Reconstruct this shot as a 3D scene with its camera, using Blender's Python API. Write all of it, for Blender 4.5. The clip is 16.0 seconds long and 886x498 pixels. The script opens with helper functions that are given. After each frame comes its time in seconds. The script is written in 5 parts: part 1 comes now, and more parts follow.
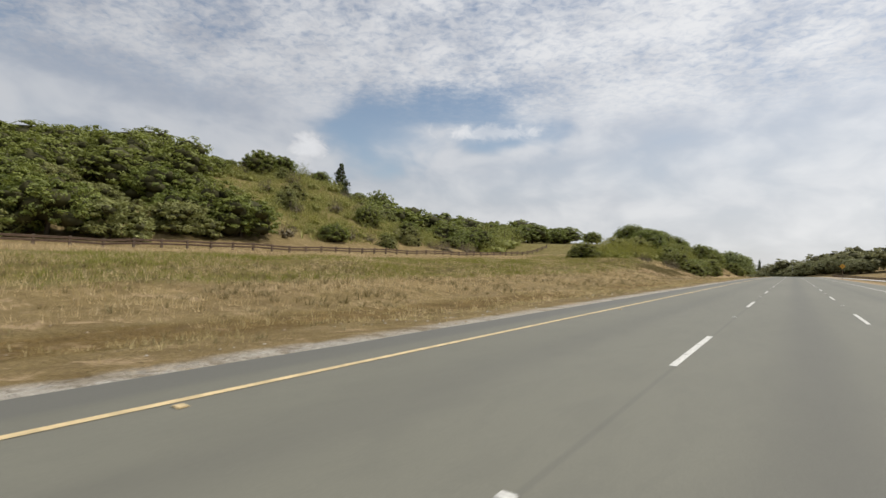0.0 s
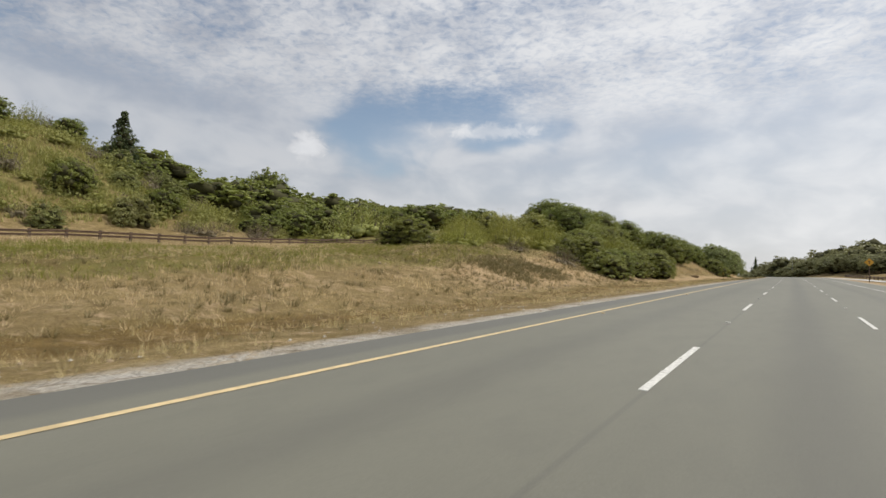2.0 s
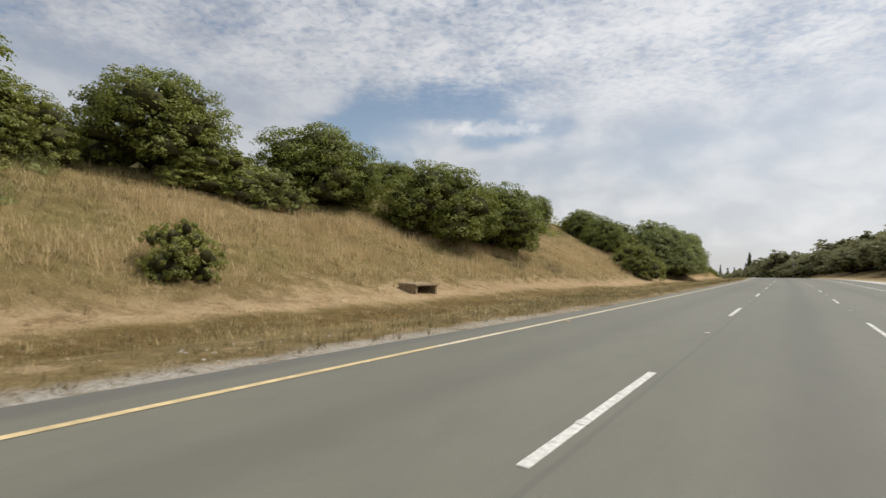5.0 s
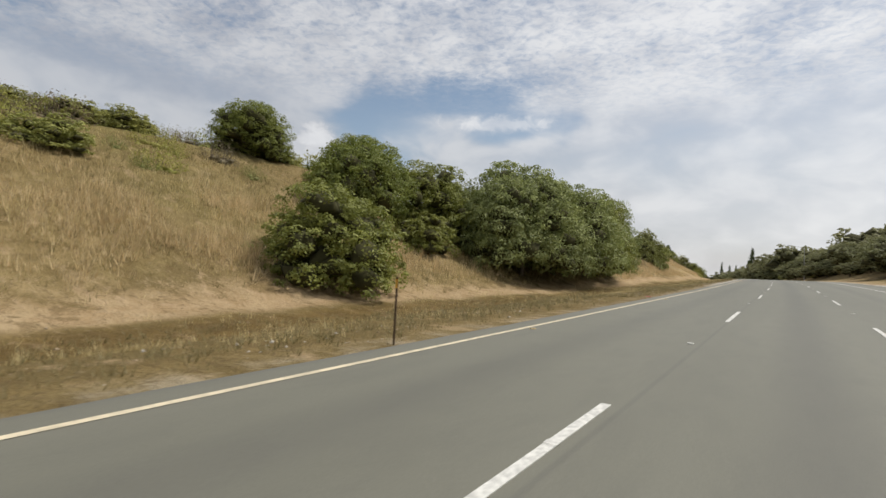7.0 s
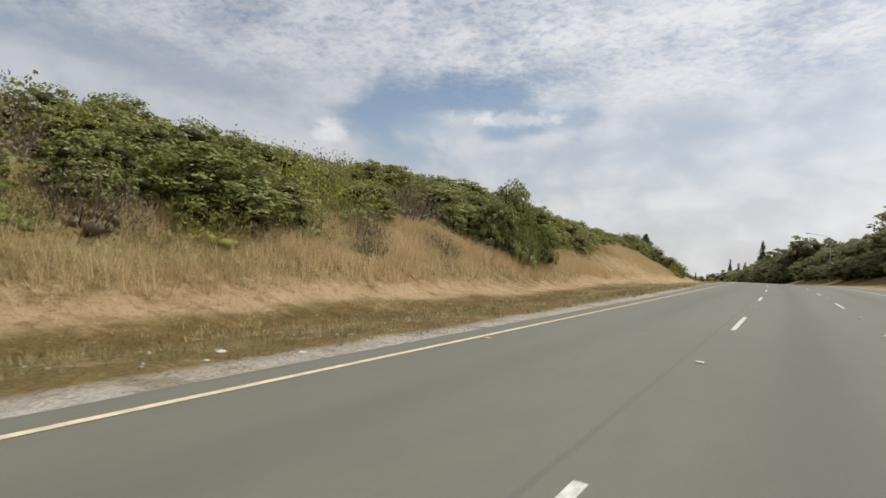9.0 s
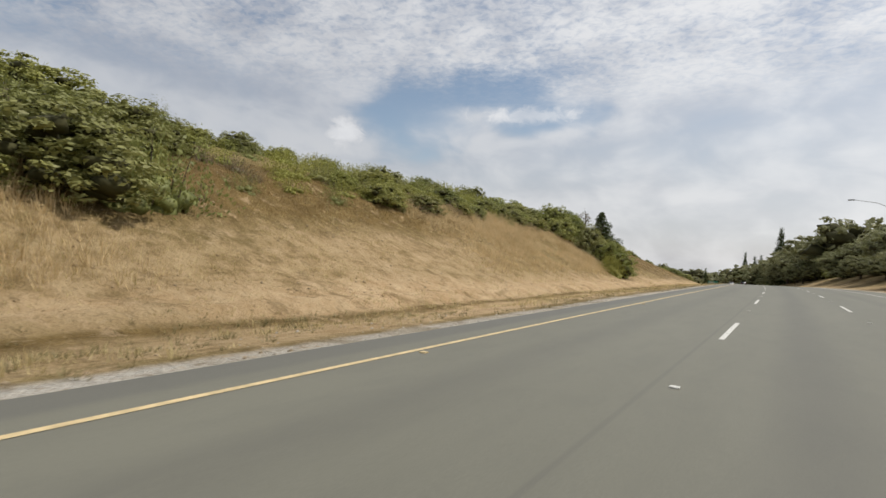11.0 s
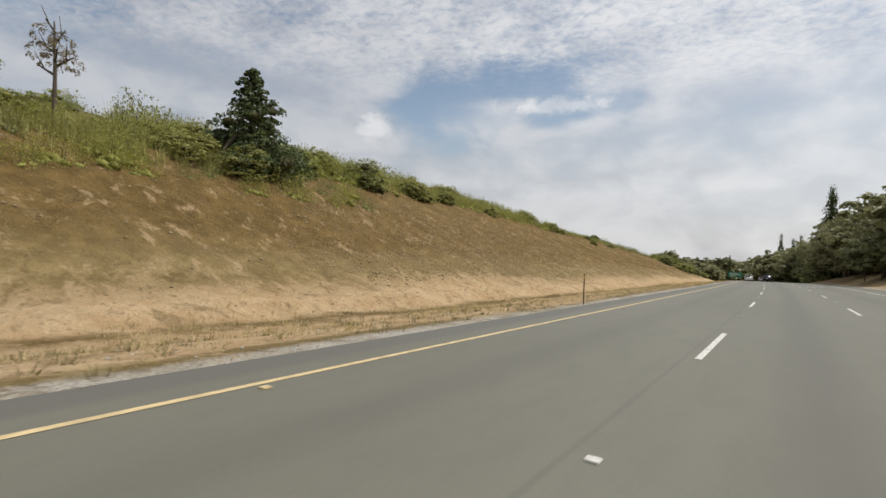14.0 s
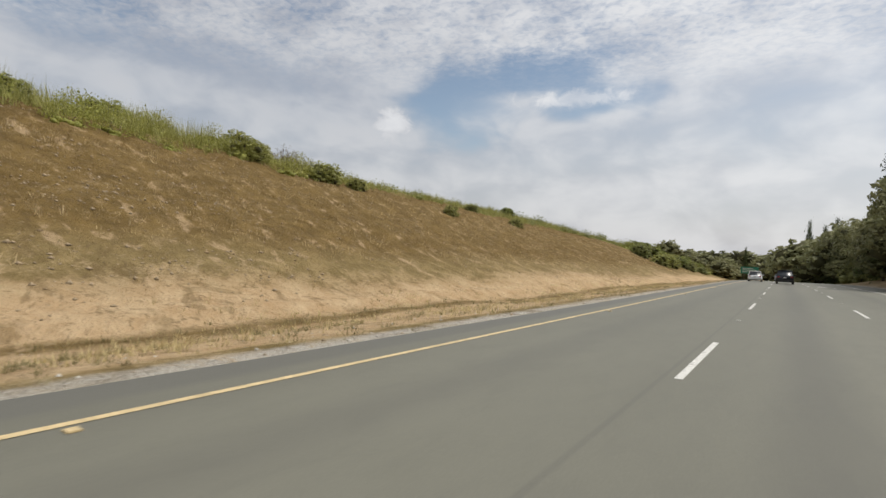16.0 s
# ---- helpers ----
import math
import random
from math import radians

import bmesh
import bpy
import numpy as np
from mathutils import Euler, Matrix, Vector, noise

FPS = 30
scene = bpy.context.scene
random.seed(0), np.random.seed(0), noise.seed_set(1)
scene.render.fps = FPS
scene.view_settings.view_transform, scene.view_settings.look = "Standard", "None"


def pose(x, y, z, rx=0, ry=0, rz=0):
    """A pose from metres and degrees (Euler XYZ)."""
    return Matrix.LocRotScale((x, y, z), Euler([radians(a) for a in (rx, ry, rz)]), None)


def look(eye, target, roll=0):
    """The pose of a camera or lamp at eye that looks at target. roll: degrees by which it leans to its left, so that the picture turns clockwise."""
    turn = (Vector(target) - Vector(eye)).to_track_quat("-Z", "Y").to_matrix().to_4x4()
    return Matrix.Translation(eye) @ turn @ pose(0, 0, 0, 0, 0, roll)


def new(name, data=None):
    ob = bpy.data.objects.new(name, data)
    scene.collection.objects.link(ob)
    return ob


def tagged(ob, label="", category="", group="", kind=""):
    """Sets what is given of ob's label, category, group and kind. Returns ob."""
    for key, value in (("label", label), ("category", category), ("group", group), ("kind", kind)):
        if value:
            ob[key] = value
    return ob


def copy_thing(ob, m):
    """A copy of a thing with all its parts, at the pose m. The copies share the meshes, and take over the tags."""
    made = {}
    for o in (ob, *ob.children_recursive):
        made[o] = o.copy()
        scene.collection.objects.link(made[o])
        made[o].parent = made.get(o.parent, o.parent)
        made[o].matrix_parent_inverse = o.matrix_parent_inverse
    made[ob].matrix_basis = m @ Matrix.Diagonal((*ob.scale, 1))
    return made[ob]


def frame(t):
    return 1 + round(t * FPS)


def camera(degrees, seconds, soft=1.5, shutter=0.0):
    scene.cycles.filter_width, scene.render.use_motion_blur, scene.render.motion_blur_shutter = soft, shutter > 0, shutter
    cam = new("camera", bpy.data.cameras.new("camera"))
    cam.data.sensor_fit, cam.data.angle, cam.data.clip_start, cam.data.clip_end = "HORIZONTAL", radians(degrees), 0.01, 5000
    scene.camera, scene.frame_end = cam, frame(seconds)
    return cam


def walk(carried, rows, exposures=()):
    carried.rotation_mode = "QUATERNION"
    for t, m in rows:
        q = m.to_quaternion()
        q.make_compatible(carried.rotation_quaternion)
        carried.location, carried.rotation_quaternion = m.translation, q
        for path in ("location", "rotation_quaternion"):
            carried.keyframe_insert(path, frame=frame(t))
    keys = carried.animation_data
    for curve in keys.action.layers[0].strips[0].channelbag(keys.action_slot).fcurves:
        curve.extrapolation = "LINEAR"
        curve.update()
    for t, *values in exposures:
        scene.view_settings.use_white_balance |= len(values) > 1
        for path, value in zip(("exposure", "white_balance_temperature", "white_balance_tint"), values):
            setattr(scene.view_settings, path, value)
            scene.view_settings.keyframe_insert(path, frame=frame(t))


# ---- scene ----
cam = camera(82.8, 16.0, soft=1.5, shutter=0.04)

# ---- the road's line: arc length s, heading, grade and banking in degrees ----
HEADING = np.array(((-300, 0), (135, -.05), (170, .2), (212, .76), (242, 1.35), (272, 2.07), (310, 3.2), (348, 4.41),
                    (378, 5.47), (408, 6.7), (438, 7.95), (484, 9.49), (520, 10.3), (700, 11.2), (3200, 11.2)), float)
GRADE = np.array(((-300, 1.2), (0, 1.2), (60, 1.08), (120, .92), (200, .78), (272, .55), (310, .2), (348, -.3), (378, -.8),
                  (408, -1.2), (438, -1.56), (484, -1.97), (560, -2.4), (620, -3.2), (680, -3.9), (900, -3.6), (1300, -1.5), (3200, 0)), float)
BANK = np.array(((-300, 0), (135, 0), (175, .6), (212, 1.1), (257, 1.85), (300, 1.7), (348, 1.5), (378, 1.45), (430, 1.15),
                 (484, 1.6), (560, 1.2), (800, 0), (3200, 0)), float)


def eased(table, s):
    s = np.asarray(s, float)
    return sum(np.interp(s + k, table[:, 0], table[:, 1]) for k in np.linspace(-12, 12, 7)) / 7


SG = np.arange(-300, 3200, 1.0)
HG, GG = np.radians(eased(HEADING, SG)), np.radians(eased(GRADE, SG))
XG, YG, ZG = np.cumsum(-np.sin(HG) * np.cos(GG)), np.cumsum(np.cos(HG) * np.cos(GG)), np.cumsum(np.sin(GG))
XG, YG, ZG = XG - XG[300], YG - YG[300], ZG - ZG[300]


def line(s):
    return np.interp(s, SG, XG), np.interp(s, SG, YG), np.interp(s, SG, ZG)


def place(s, d, h=0.0):
    """Arrays or numbers: the world point at s along the road, d to its right, h over the road's banked plane."""
    x, y, z = line(s)
    a, b = np.radians(eased(HEADING, s)), np.radians(eased(BANK, s))
    return x + np.cos(a) * d, y + np.sin(a) * d, z + h + np.tan(b) * np.clip(d, -15, 15)


def frame_of(s, d=0.0, h=0.0):
    """The pose of a car-like body on the road: x right, y ahead, z up."""
    a, g, b = (math.radians(float(eased(k, s))) for k in (HEADING, GRADE, BANK))
    fw = Vector((-math.sin(a) * math.cos(g), math.cos(a) * math.cos(g), math.sin(g)))
    rt = Vector((math.cos(a), math.sin(a), 0))
    up = rt.cross(fw)
    rt = math.cos(b) * rt + math.sin(b) * up
    up = rt.cross(fw)
    m = Matrix((rt, fw, up)).transposed().to_4x4()
    m.translation = Vector(place(s, d, 0)) + up * h
    return m


def travelled(t):
    return 30.1386 * t + .017265 * t * t - .000728 * t ** 3


MOUNT = pose(0, 0, 0, 91.25, 0, 34.92) @ pose(0, 0, 0, 0, 0, 1.726)
rows = []
for k in range(33):
    t = k * .5
    rows.append((t, frame_of(travelled(t), 0, 1.46) @ MOUNT))
walk(cam, rows)

# ---- world and sun ----
SUN_AZ, SUN_EL = math.radians(46), math.radians(60)   # azimuth clockwise from the road's first heading
scene.view_settings.exposure = 0.0
world = bpy.data.worlds.new("sky")
scene.world = world
world.use_nodes = True
wt = world.node_tree
wt.nodes.clear()


def wl(a, b):
    wt.links.new(a, b)


def wmath(op, a, b=None, clamp=False):
    n = wt.nodes.new("ShaderNodeMath")
    n.operation, n.use_clamp = op, clamp
    for i, v in enumerate((a, b)):
        if v is None:
            continue
        if isinstance(v, (int, float)):
            n.inputs[i].default_value = v
        else:
            wl(v, n.inputs[i])
    return n.outputs[0]


def wramp(v, lo, hi):
    n = wt.nodes.new("ShaderNodeMapRange")
    n.interpolation_type = "SMOOTHSTEP"
    wl(v, n.inputs[0])
    n.inputs[1].default_value, n.inputs[2].default_value = lo, hi
    return n.outputs[0]


coord = wt.nodes.new("ShaderNodeTexCoord").outputs["Generated"]
sep = wt.nodes.new("ShaderNodeSeparateXYZ")
wl(coord, sep.inputs[0])
up_z = wmath("MAXIMUM", wmath("ADD", sep.outputs[2], .10), .05)
flat = wt.nodes.new("ShaderNodeCombineXYZ")
wl(wmath("DIVIDE", sep.outputs[0], up_z), flat.inputs[0])
wl(wmath("DIVIDE", sep.outputs[1], up_z), flat.inputs[1])
round_sky = wt.nodes.new("ShaderNodeCombineXYZ")      # azimuth and elevation in radians
wl(wmath("ARCTAN2", wmath("MULTIPLY", sep.outputs[0], -1), sep.outputs[1]), round_sky.inputs[0])
wl(wmath("ARCSINE", sep.outputs[2]), round_sky.inputs[1])


def wnoise(vec, scale, detail, rough, distort=0.0, stretch=None):
    if stretch:
        mp = wt.nodes.new("ShaderNodeMapping")
        wl(vec, mp.inputs[0])
        mp.inputs["Rotation"].default_value = (0, 0, math.radians(stretch[0]))
        mp.inputs["Scale"].default_value = (stretch[1], stretch[2], 1)
        vec = mp.outputs[0]
    n = wt.nodes.new("ShaderNodeTexNoise")
    wl(vec, n.inputs["Vector"])
    n.inputs["Scale"].default_value, n.inputs["Detail"].default_value = scale, detail
    n.inputs["Roughness"].default_value, n.inputs["Distortion"].default_value = rough, distort
    return n.outputs[0]


sky = wt.nodes.new("ShaderNodeTexSky")
sky.sky_type, sky.sun_disc = "NISHITA", False
sky.sun_elevation, sky.sun_rotation = SUN_EL, SUN_AZ
sky.air_density, sky.dust_density, sky.ozone_density = 1.0, 0.8, 1.0
soft = wnoise(round_sky.outputs[0], 3.2, 4, .5, .5, (-14, 1, 2.4))
puff = wnoise(round_sky.outputs[0], 9.0, 4, .5, .3, (-10, 1, 1.7))
ripple = wnoise(flat.outputs[0], 8.0, 4, .55, .6, (-25, 1, 1.4))
fine = wnoise(flat.outputs[0], 26.0, 3, .6, .5, (-35, 1, 1.1))


curl = wnoise(round_sky.outputs[0], 26.0, 4, .6, .6, (-10, 1, 1.5))


def hole(az, el, half_az, half_el, ragged=None):
    """1 in the middle of a clear patch of sky, 0 outside it; degrees, azimuth left of the road's first heading."""
    mp = wt.nodes.new("ShaderNodeVectorMath")
    mp.operation = "SUBTRACT"
    wl(round_sky.outputs[0], mp.inputs[0])
    mp.inputs[1].default_value = (math.radians(az), math.radians(el), 0)
    sc = wt.nodes.new("ShaderNodeVectorMath")
    sc.operation = "MULTIPLY"
    wl(mp.outputs[0], sc.inputs[0])
    sc.inputs[1].default_value = (1 / math.radians(half_az), 1 / math.radians(half_el), 0)
    ln = wt.nodes.new("ShaderNodeVectorMath")
    ln.operation = "LENGTH"
    wl(sc.outputs[0], ln.inputs[0])
    r = wmath("ADD", ln.outputs["Value"], wmath("MULTIPLY", wmath("SUBTRACT", ragged or puff, .5), 2.2 if ragged else 1.5))
    return wramp(r, 1.25, .25)


clear = None
for az, el, half_az, half_el in ((42.5, 15, 8.5, 4.6), (34, 18, 9, 3.4), (29, 15.5, 8, 2.6), (84, 22, 8, 5)):
    h = hole(az, el, half_az, half_el)
    clear = h if clear is None else wmath("MAXIMUM", clear, h)
high = wramp(sep.outputs[2], .24, .38)
low = wramp(sep.outputs[2], .24, .06)
cover = wmath("ADD", .42, wmath("MULTIPLY", soft, .55))
cover = wmath("ADD", cover, wmath("MULTIPLY", wmath("SUBTRACT", puff, .5), .30))
cover = wmath("ADD", cover, wmath("MULTIPLY", wmath("ADD", wmath("SUBTRACT", ripple, .5), wmath("MULTIPLY", wmath("SUBTRACT", fine, .5), 1.7)), wmath("MULTIPLY", high, .5)))
cover = wmath("SUBTRACT", cover, wmath("MULTIPLY", clear, .40))
cover = wmath("ADD", cover, wmath("MULTIPLY", low, .16))
heap = wmath("MAXIMUM", hole(50.3, 12.6, 2.0, 1.5, curl), wmath("MULTIPLY", hole(30, 15.4, 6, 1.0, curl), .7))
cover = wmath("ADD", cover, wmath("MULTIPLY", heap, .4))
cover = wramp(cover, .14, .92)
toward = wt.nodes.new("ShaderNodeVectorMath")
toward.operation = "DOT_PRODUCT"
wl(coord, toward.inputs[0])
toward.inputs[1].default_value = (math.sin(SUN_AZ) * math.cos(SUN_EL), math.cos(SUN_AZ) * math.cos(SUN_EL), math.sin(SUN_EL))
shade = wt.nodes.new("ShaderNodeMix")
shade.data_type = "RGBA"
wl(wramp(wmath("ADD", wmath("MULTIPLY", puff, .6), wmath("MULTIPLY", soft, .4)), .36, .62), shade.inputs[0])
shade.inputs[6].default_value, shade.inputs[7].default_value = (.425, .44, .485, 1), (.59, .597, .62, 1)
lit = wt.nodes.new("ShaderNodeMix")
lit.data_type, lit.blend_type = "RGBA", "ADD"
wl(wmath("ADD", wmath("ADD", wmath("MULTIPLY", wramp(toward.outputs["Value"], .0, .75), .28), wmath("MULTIPLY", low, .05)), wmath("MULTIPLY", heap, .16)), lit.inputs[0])
wl(shade.outputs[2], lit.inputs[6])
lit.inputs[7].default_value = (1, .985, .935, 1)
blue = wt.nodes.new("ShaderNodeMix")
blue.data_type, blue.blend_type = "RGBA", "MULTIPLY"
blue.inputs[0].default_value = 1
wl(sky.outputs[0], blue.inputs[6])
blue.inputs[7].default_value = (.130, .118, .105, 1)
mixed = wt.nodes.new("ShaderNodeMix")
mixed.data_type = "RGBA"
wl(wmath("MULTIPLY", cover, .93), mixed.inputs[0])
wl(blue.outputs[2], mixed.inputs[6])
wl(lit.outputs[2], mixed.inputs[7])
back = wt.nodes.new("ShaderNodeBackground")
wl(mixed.outputs[2], back.inputs[0])
back.inputs[1].default_value = 1.0
wl(back.outputs[0], wt.nodes.new("ShaderNodeOutputWorld").inputs[0])

sun = new("sun", bpy.data.lights.new("sun", "SUN"))
sun.data.energy, sun.data.angle, sun.data.color = 3.5, math.radians(2.5), (1.0, .955, .885)
sun.matrix_basis = look((0, 0, 0), (-math.sin(SUN_AZ) * math.cos(SUN_EL), -math.cos(SUN_AZ) * math.cos(SUN_EL), -math.sin(SUN_EL)))

# ---- materials ----


class Paint:
    """A small builder of node materials."""

    def __init__(self, name, roughness=.8, metallic=0.0, specular=.5):
        self.m = bpy.data.materials.new(name)
        self.m.use_nodes = True
        self.t = self.m.node_tree
        self.b = self.t.nodes["Principled BSDF"]
        self.b.inputs["Roughness"].default_value = roughness
        self.b.inputs["Metallic"].default_value = metallic
        self.b.inputs["Specular IOR Level"].default_value = specular
        self.where = self.t.nodes.new("ShaderNodeTexCoord").outputs["Object"]

    def set(self, socket, v):
        if isinstance(v, (int, float)):
            socket.default_value = v
        elif isinstance(v, tuple):
            socket.default_value = (*v, 1) if len(v) == 3 else v
        else:
            self.t.links.new(v, socket)

    def noise(self, scale, detail=4, rough=.55, distort=0.0, vec=None, squash=(1, 1, 1)):
        mp = self.t.nodes.new("ShaderNodeMapping")
        self.set(mp.inputs[0], vec or self.where)
        mp.inputs["Scale"].default_value = squash
        n = self.t.nodes.new("ShaderNodeTexNoise")
        self.set(n.inputs["Vector"], mp.outputs[0])
        for k, v in (("Scale", scale), ("Detail", detail), ("Roughness", rough), ("Distortion", distort)):
            n.inputs[k].default_value = v
        return n.outputs[0]

    def ramp(self, v, lo, hi, a=0.0, b=1.0):
        n = self.t.nodes.new("ShaderNodeMapRange")
        n.interpolation_type = "SMOOTHSTEP"
        for i, x in enumerate((v, lo, hi, a, b)):
            self.set(n.inputs[i], x)
        return n.outputs[0]

    def mix(self, f, a, b, how="MIX"):
        n = self.t.nodes.new("ShaderNodeMix")
        n.data_type, n.blend_type = "RGBA", how
        self.set(n.inputs[0], f), self.set(n.inputs[6], a), self.set(n.inputs[7], b)
        return n.outputs[2]

    def math(self, op, a, b=0.0):
        n = self.t.nodes.new("ShaderNodeMath")
        n.operation = op
        self.set(n.inputs[0], a), self.set(n.inputs[1], b)
        return n.outputs[0]

    def attribute(self, name):
        n = self.t.nodes.new("ShaderNodeAttribute")
        n.attribute_name = name
        return n

    def random(self):
        return self.t.nodes.new("ShaderNodeObjectInfo").outputs["Random"]

    def island(self):
        return self.t.nodes.new("ShaderNodeNewGeometry").outputs["Random Per Island"]

    def bump(self, v, strength, distance):
        n = self.t.nodes.new("ShaderNodeBump")
        n.inputs["Strength"].default_value, n.inputs["Distance"].default_value = strength, distance
        self.set(n.inputs["Height"], v)
        self.set(self.b.inputs["Normal"], n.outputs[0])

    def thin(self, c, share):
        """Leaves and blades: some of the light goes through them."""
        out = next(n for n in self.t.nodes if n.bl_idname == "ShaderNodeOutputMaterial")
        tr, mx = self.t.nodes.new("ShaderNodeBsdfTranslucent"), self.t.nodes.new("ShaderNodeMixShader")
        self.set(tr.inputs[0], c)
        mx.inputs[0].default_value = share
        self.t.links.new(self.b.outputs[0], mx.inputs[1])
        self.t.links.new(tr.outputs[0], mx.inputs[2])
        self.t.links.new(mx.outputs[0], out.inputs[0])
        return self.colour(c)

    def colour(self, c):
        self.set(self.b.inputs["Base Color"], c)
        return self.m


def plain(name, c, roughness=.6, metallic=0.0, wear=.25, scale=6.0, specular=.5):
    p = Paint(name, roughness, metallic, specular)
    n = p.noise(scale, 5, .6)
    dark = tuple(x * (1 - wear) for x in c)
    return p.colour(p.mix(p.ramp(n, .3, .7), dark, c))


def make_asphalt():
    p = Paint("asphalt", .68, 0, .42)
    u = p.t.nodes.new("ShaderNodeUVMap")
    s2 = p.t.nodes.new("ShaderNodeSeparateXYZ")
    p.set(s2.inputs[0], u.outputs[0])
    along, across = s2.outputs[0], s2.outputs[1]
    blotch = p.noise(.25, 5, .6, .3, u.outputs[0], (.15, 1, 1))
    grain = p.noise(60, 3, .7)
    c = p.mix(p.ramp(blotch, .3, .7), (.116, .114, .087), (.141, .138, .106))
    c = p.mix(p.ramp(grain, .35, .75, 0, .35), c, (.205, .197, .160))
    mottle = p.noise(2.2, 5, .7, .4, u.outputs[0], (.35, 1, 1))
    c = p.mix(p.ramp(mottle, .42, .68, 0, .22), c, (.095, .093, .076))
    worn = p.noise(.5, 3, .5, 0, u.outputs[0], (.05, 1, 1))
    for at, wide, depth in ((.3, .75, .4), (-3.3, .7, .25), (4.1, .7, .3)):
        gap = p.math("ABSOLUTE", p.math("SUBTRACT", p.math("ADD", across, p.math("MULTIPLY", worn, .25)), at + .12))
        c = p.mix(p.ramp(gap, wide, .05, 0, depth), c, (.078, .076, .066))
    seam = p.math("ABSOLUTE", p.math("SUBTRACT", p.math("ADD", across, p.math("MULTIPLY", worn, .06)), -1.37))
    c = p.mix(p.ramp(seam, .05, .01, 0, .24), c, (.06, .058, .055))
    edge = p.ramp(across, -5.3, -5.6, 0, .55)
    c = p.mix(edge, c, (.090, .088, .080))
    p.bump(grain, .35, .006)
    return p.colour(c)


def make_ground():
    p = Paint("dry_ground", .95, 0, .15)
    a = p.attribute("soil")
    cs = p.t.nodes.new("ShaderNodeSeparateColor")
    p.set(cs.inputs[0], a.outputs["Color"])
    bare, green, gravel = cs.outputs
    weeds = a.outputs["Alpha"]
    big, mid, fine = p.noise(.12, 5, .6, .4), p.noise(.9, 6, .65, .3), p.noise(9, 5, .7)
    speck = p.noise(28, 3, .7)
    c = p.mix(p.ramp(mid, .35, .68), (.172, .125, .050), (.275, .205, .092))
    c = p.mix(p.ramp(big, .4, .65, 0, .6), c, (.19, .135, .062))
    c = p.mix(p.ramp(fine, .55, .75, 0, .55), c, (.345, .26, .14))
    dirt = p.mix(p.ramp(mid, .3, .7), (.40, .272, .145), (.50, .372, .222))
    dirt = p.mix(p.ramp(fine, .6, .72, 0, .6), dirt, (.26, .165, .09))
    c = p.mix(p.math("MULTIPLY", bare, p.ramp(p.math("ADD", mid, p.math("MULTIPLY", bare, .45)), .5, .75)), c, dirt)
    grass = p.mix(p.ramp(mid, .35, .7), (.115, .105, .028), (.20, .18, .055))
    c = p.mix(p.math("MULTIPLY", green, p.ramp(p.math("ADD", big, p.math("MULTIPLY", green, .35)), .45, .7)), c, grass)
    weed = p.mix(p.ramp(mid, .3, .7), (.105, .068, .022), (.185, .122, .042))
    c = p.mix(p.math("MULTIPLY", weeds, p.ramp(p.math("ADD", mid, p.math("MULTIPLY", weeds, .4)), .5, .7)), c, weed)
    stone = p.mix(p.ramp(speck, .35, .65), (.30, .275, .235), (.54, .51, .45))
    c = p.mix(p.math("MULTIPLY", gravel, p.ramp(p.math("ADD", mid, p.math("MULTIPLY", gravel, .6)), .55, .8)), c, stone)
    c = p.mix(p.ramp(speck, .62, .74, 0, .35), c, (.12, .085, .045))
    clod = p.noise(3.2, 4, .7, .6)
    c = p.mix(p.ramp(clod, .56, .66, 0, .55), c, (.135, .092, .045))
    c = p.mix(p.ramp(clod, .42, .33, 0, .35), c, (.38, .295, .185))
    earth = p.noise(.42, 5, .7, .8)
    calm = p.math("SUBTRACT", 1.0, p.math("MULTIPLY", weeds, .7))
    flecks = p.math("MULTIPLY", calm, p.ramp(p.math("ADD", p.math("MULTIPLY", earth, .6), p.math("MULTIPLY", fine, .4)), .54, .62, 0, .6))
    c = p.mix(p.math("MULTIPLY", flecks, p.math("SUBTRACT", 1.0, green)), c, (.40, .30, .175))
    c = p.mix(p.ramp(earth, .46, .36, 0, .45), c, (.14, .097, .038))
    rills = p.noise(.9, 6, .66, .25, None, (.6, 1.15, .8))          # crumbling streaks down the slope
    bared = p.math("MULTIPLY", p.ramp(rills, .56, .66, 0, .55), p.math("SUBTRACT", 1.0, green))
    c = p.mix(p.math("MULTIPLY", bared, p.math("SUBTRACT", 1.0, gravel)), c, (.46, .335, .20))
    c = p.mix(p.ramp(rills, .43, .34, 0, .5), c, (.135, .09, .038))
    p.bump(p.math("ADD", p.math("ADD", mid, p.math("MULTIPLY", clod, .6)), p.math("ADD", p.math("MULTIPLY", fine, .35), p.math("MULTIPLY", rills, .8))), 1.0, .24)
    return p.colour(c)


def make_leaf(name, dark, light, tint, spread=.5):
    p = Paint(name, .55, 0, .3)
    tuft = p.noise(9.0, 2, .5)              # the pads differ more than the leaves in them
    c = p.mix(p.math("ADD", p.math("MULTIPLY", p.island(), .45), p.ramp(tuft, .32, .68, 0, .55)), dark, light)
    c = p.mix(p.math("MULTIPLY", p.random(), spread), c, tint)
    n = p.noise(2.5, 3, .6)
    c = p.mix(p.ramp(n, .4, .7, 0, .4), c, dark)
    return p.thin(c, .34)


def make_bark():
    p = Paint("bark", .9, 0, .2)
    n = p.noise(7, 5, .7, .3, None, (1, 1, .25))
    p.bump(n, .8, .04)
    return p.colour(p.mix(p.ramp(n, .35, .7), (.07, .055, .04), (.2, .165, .13)))


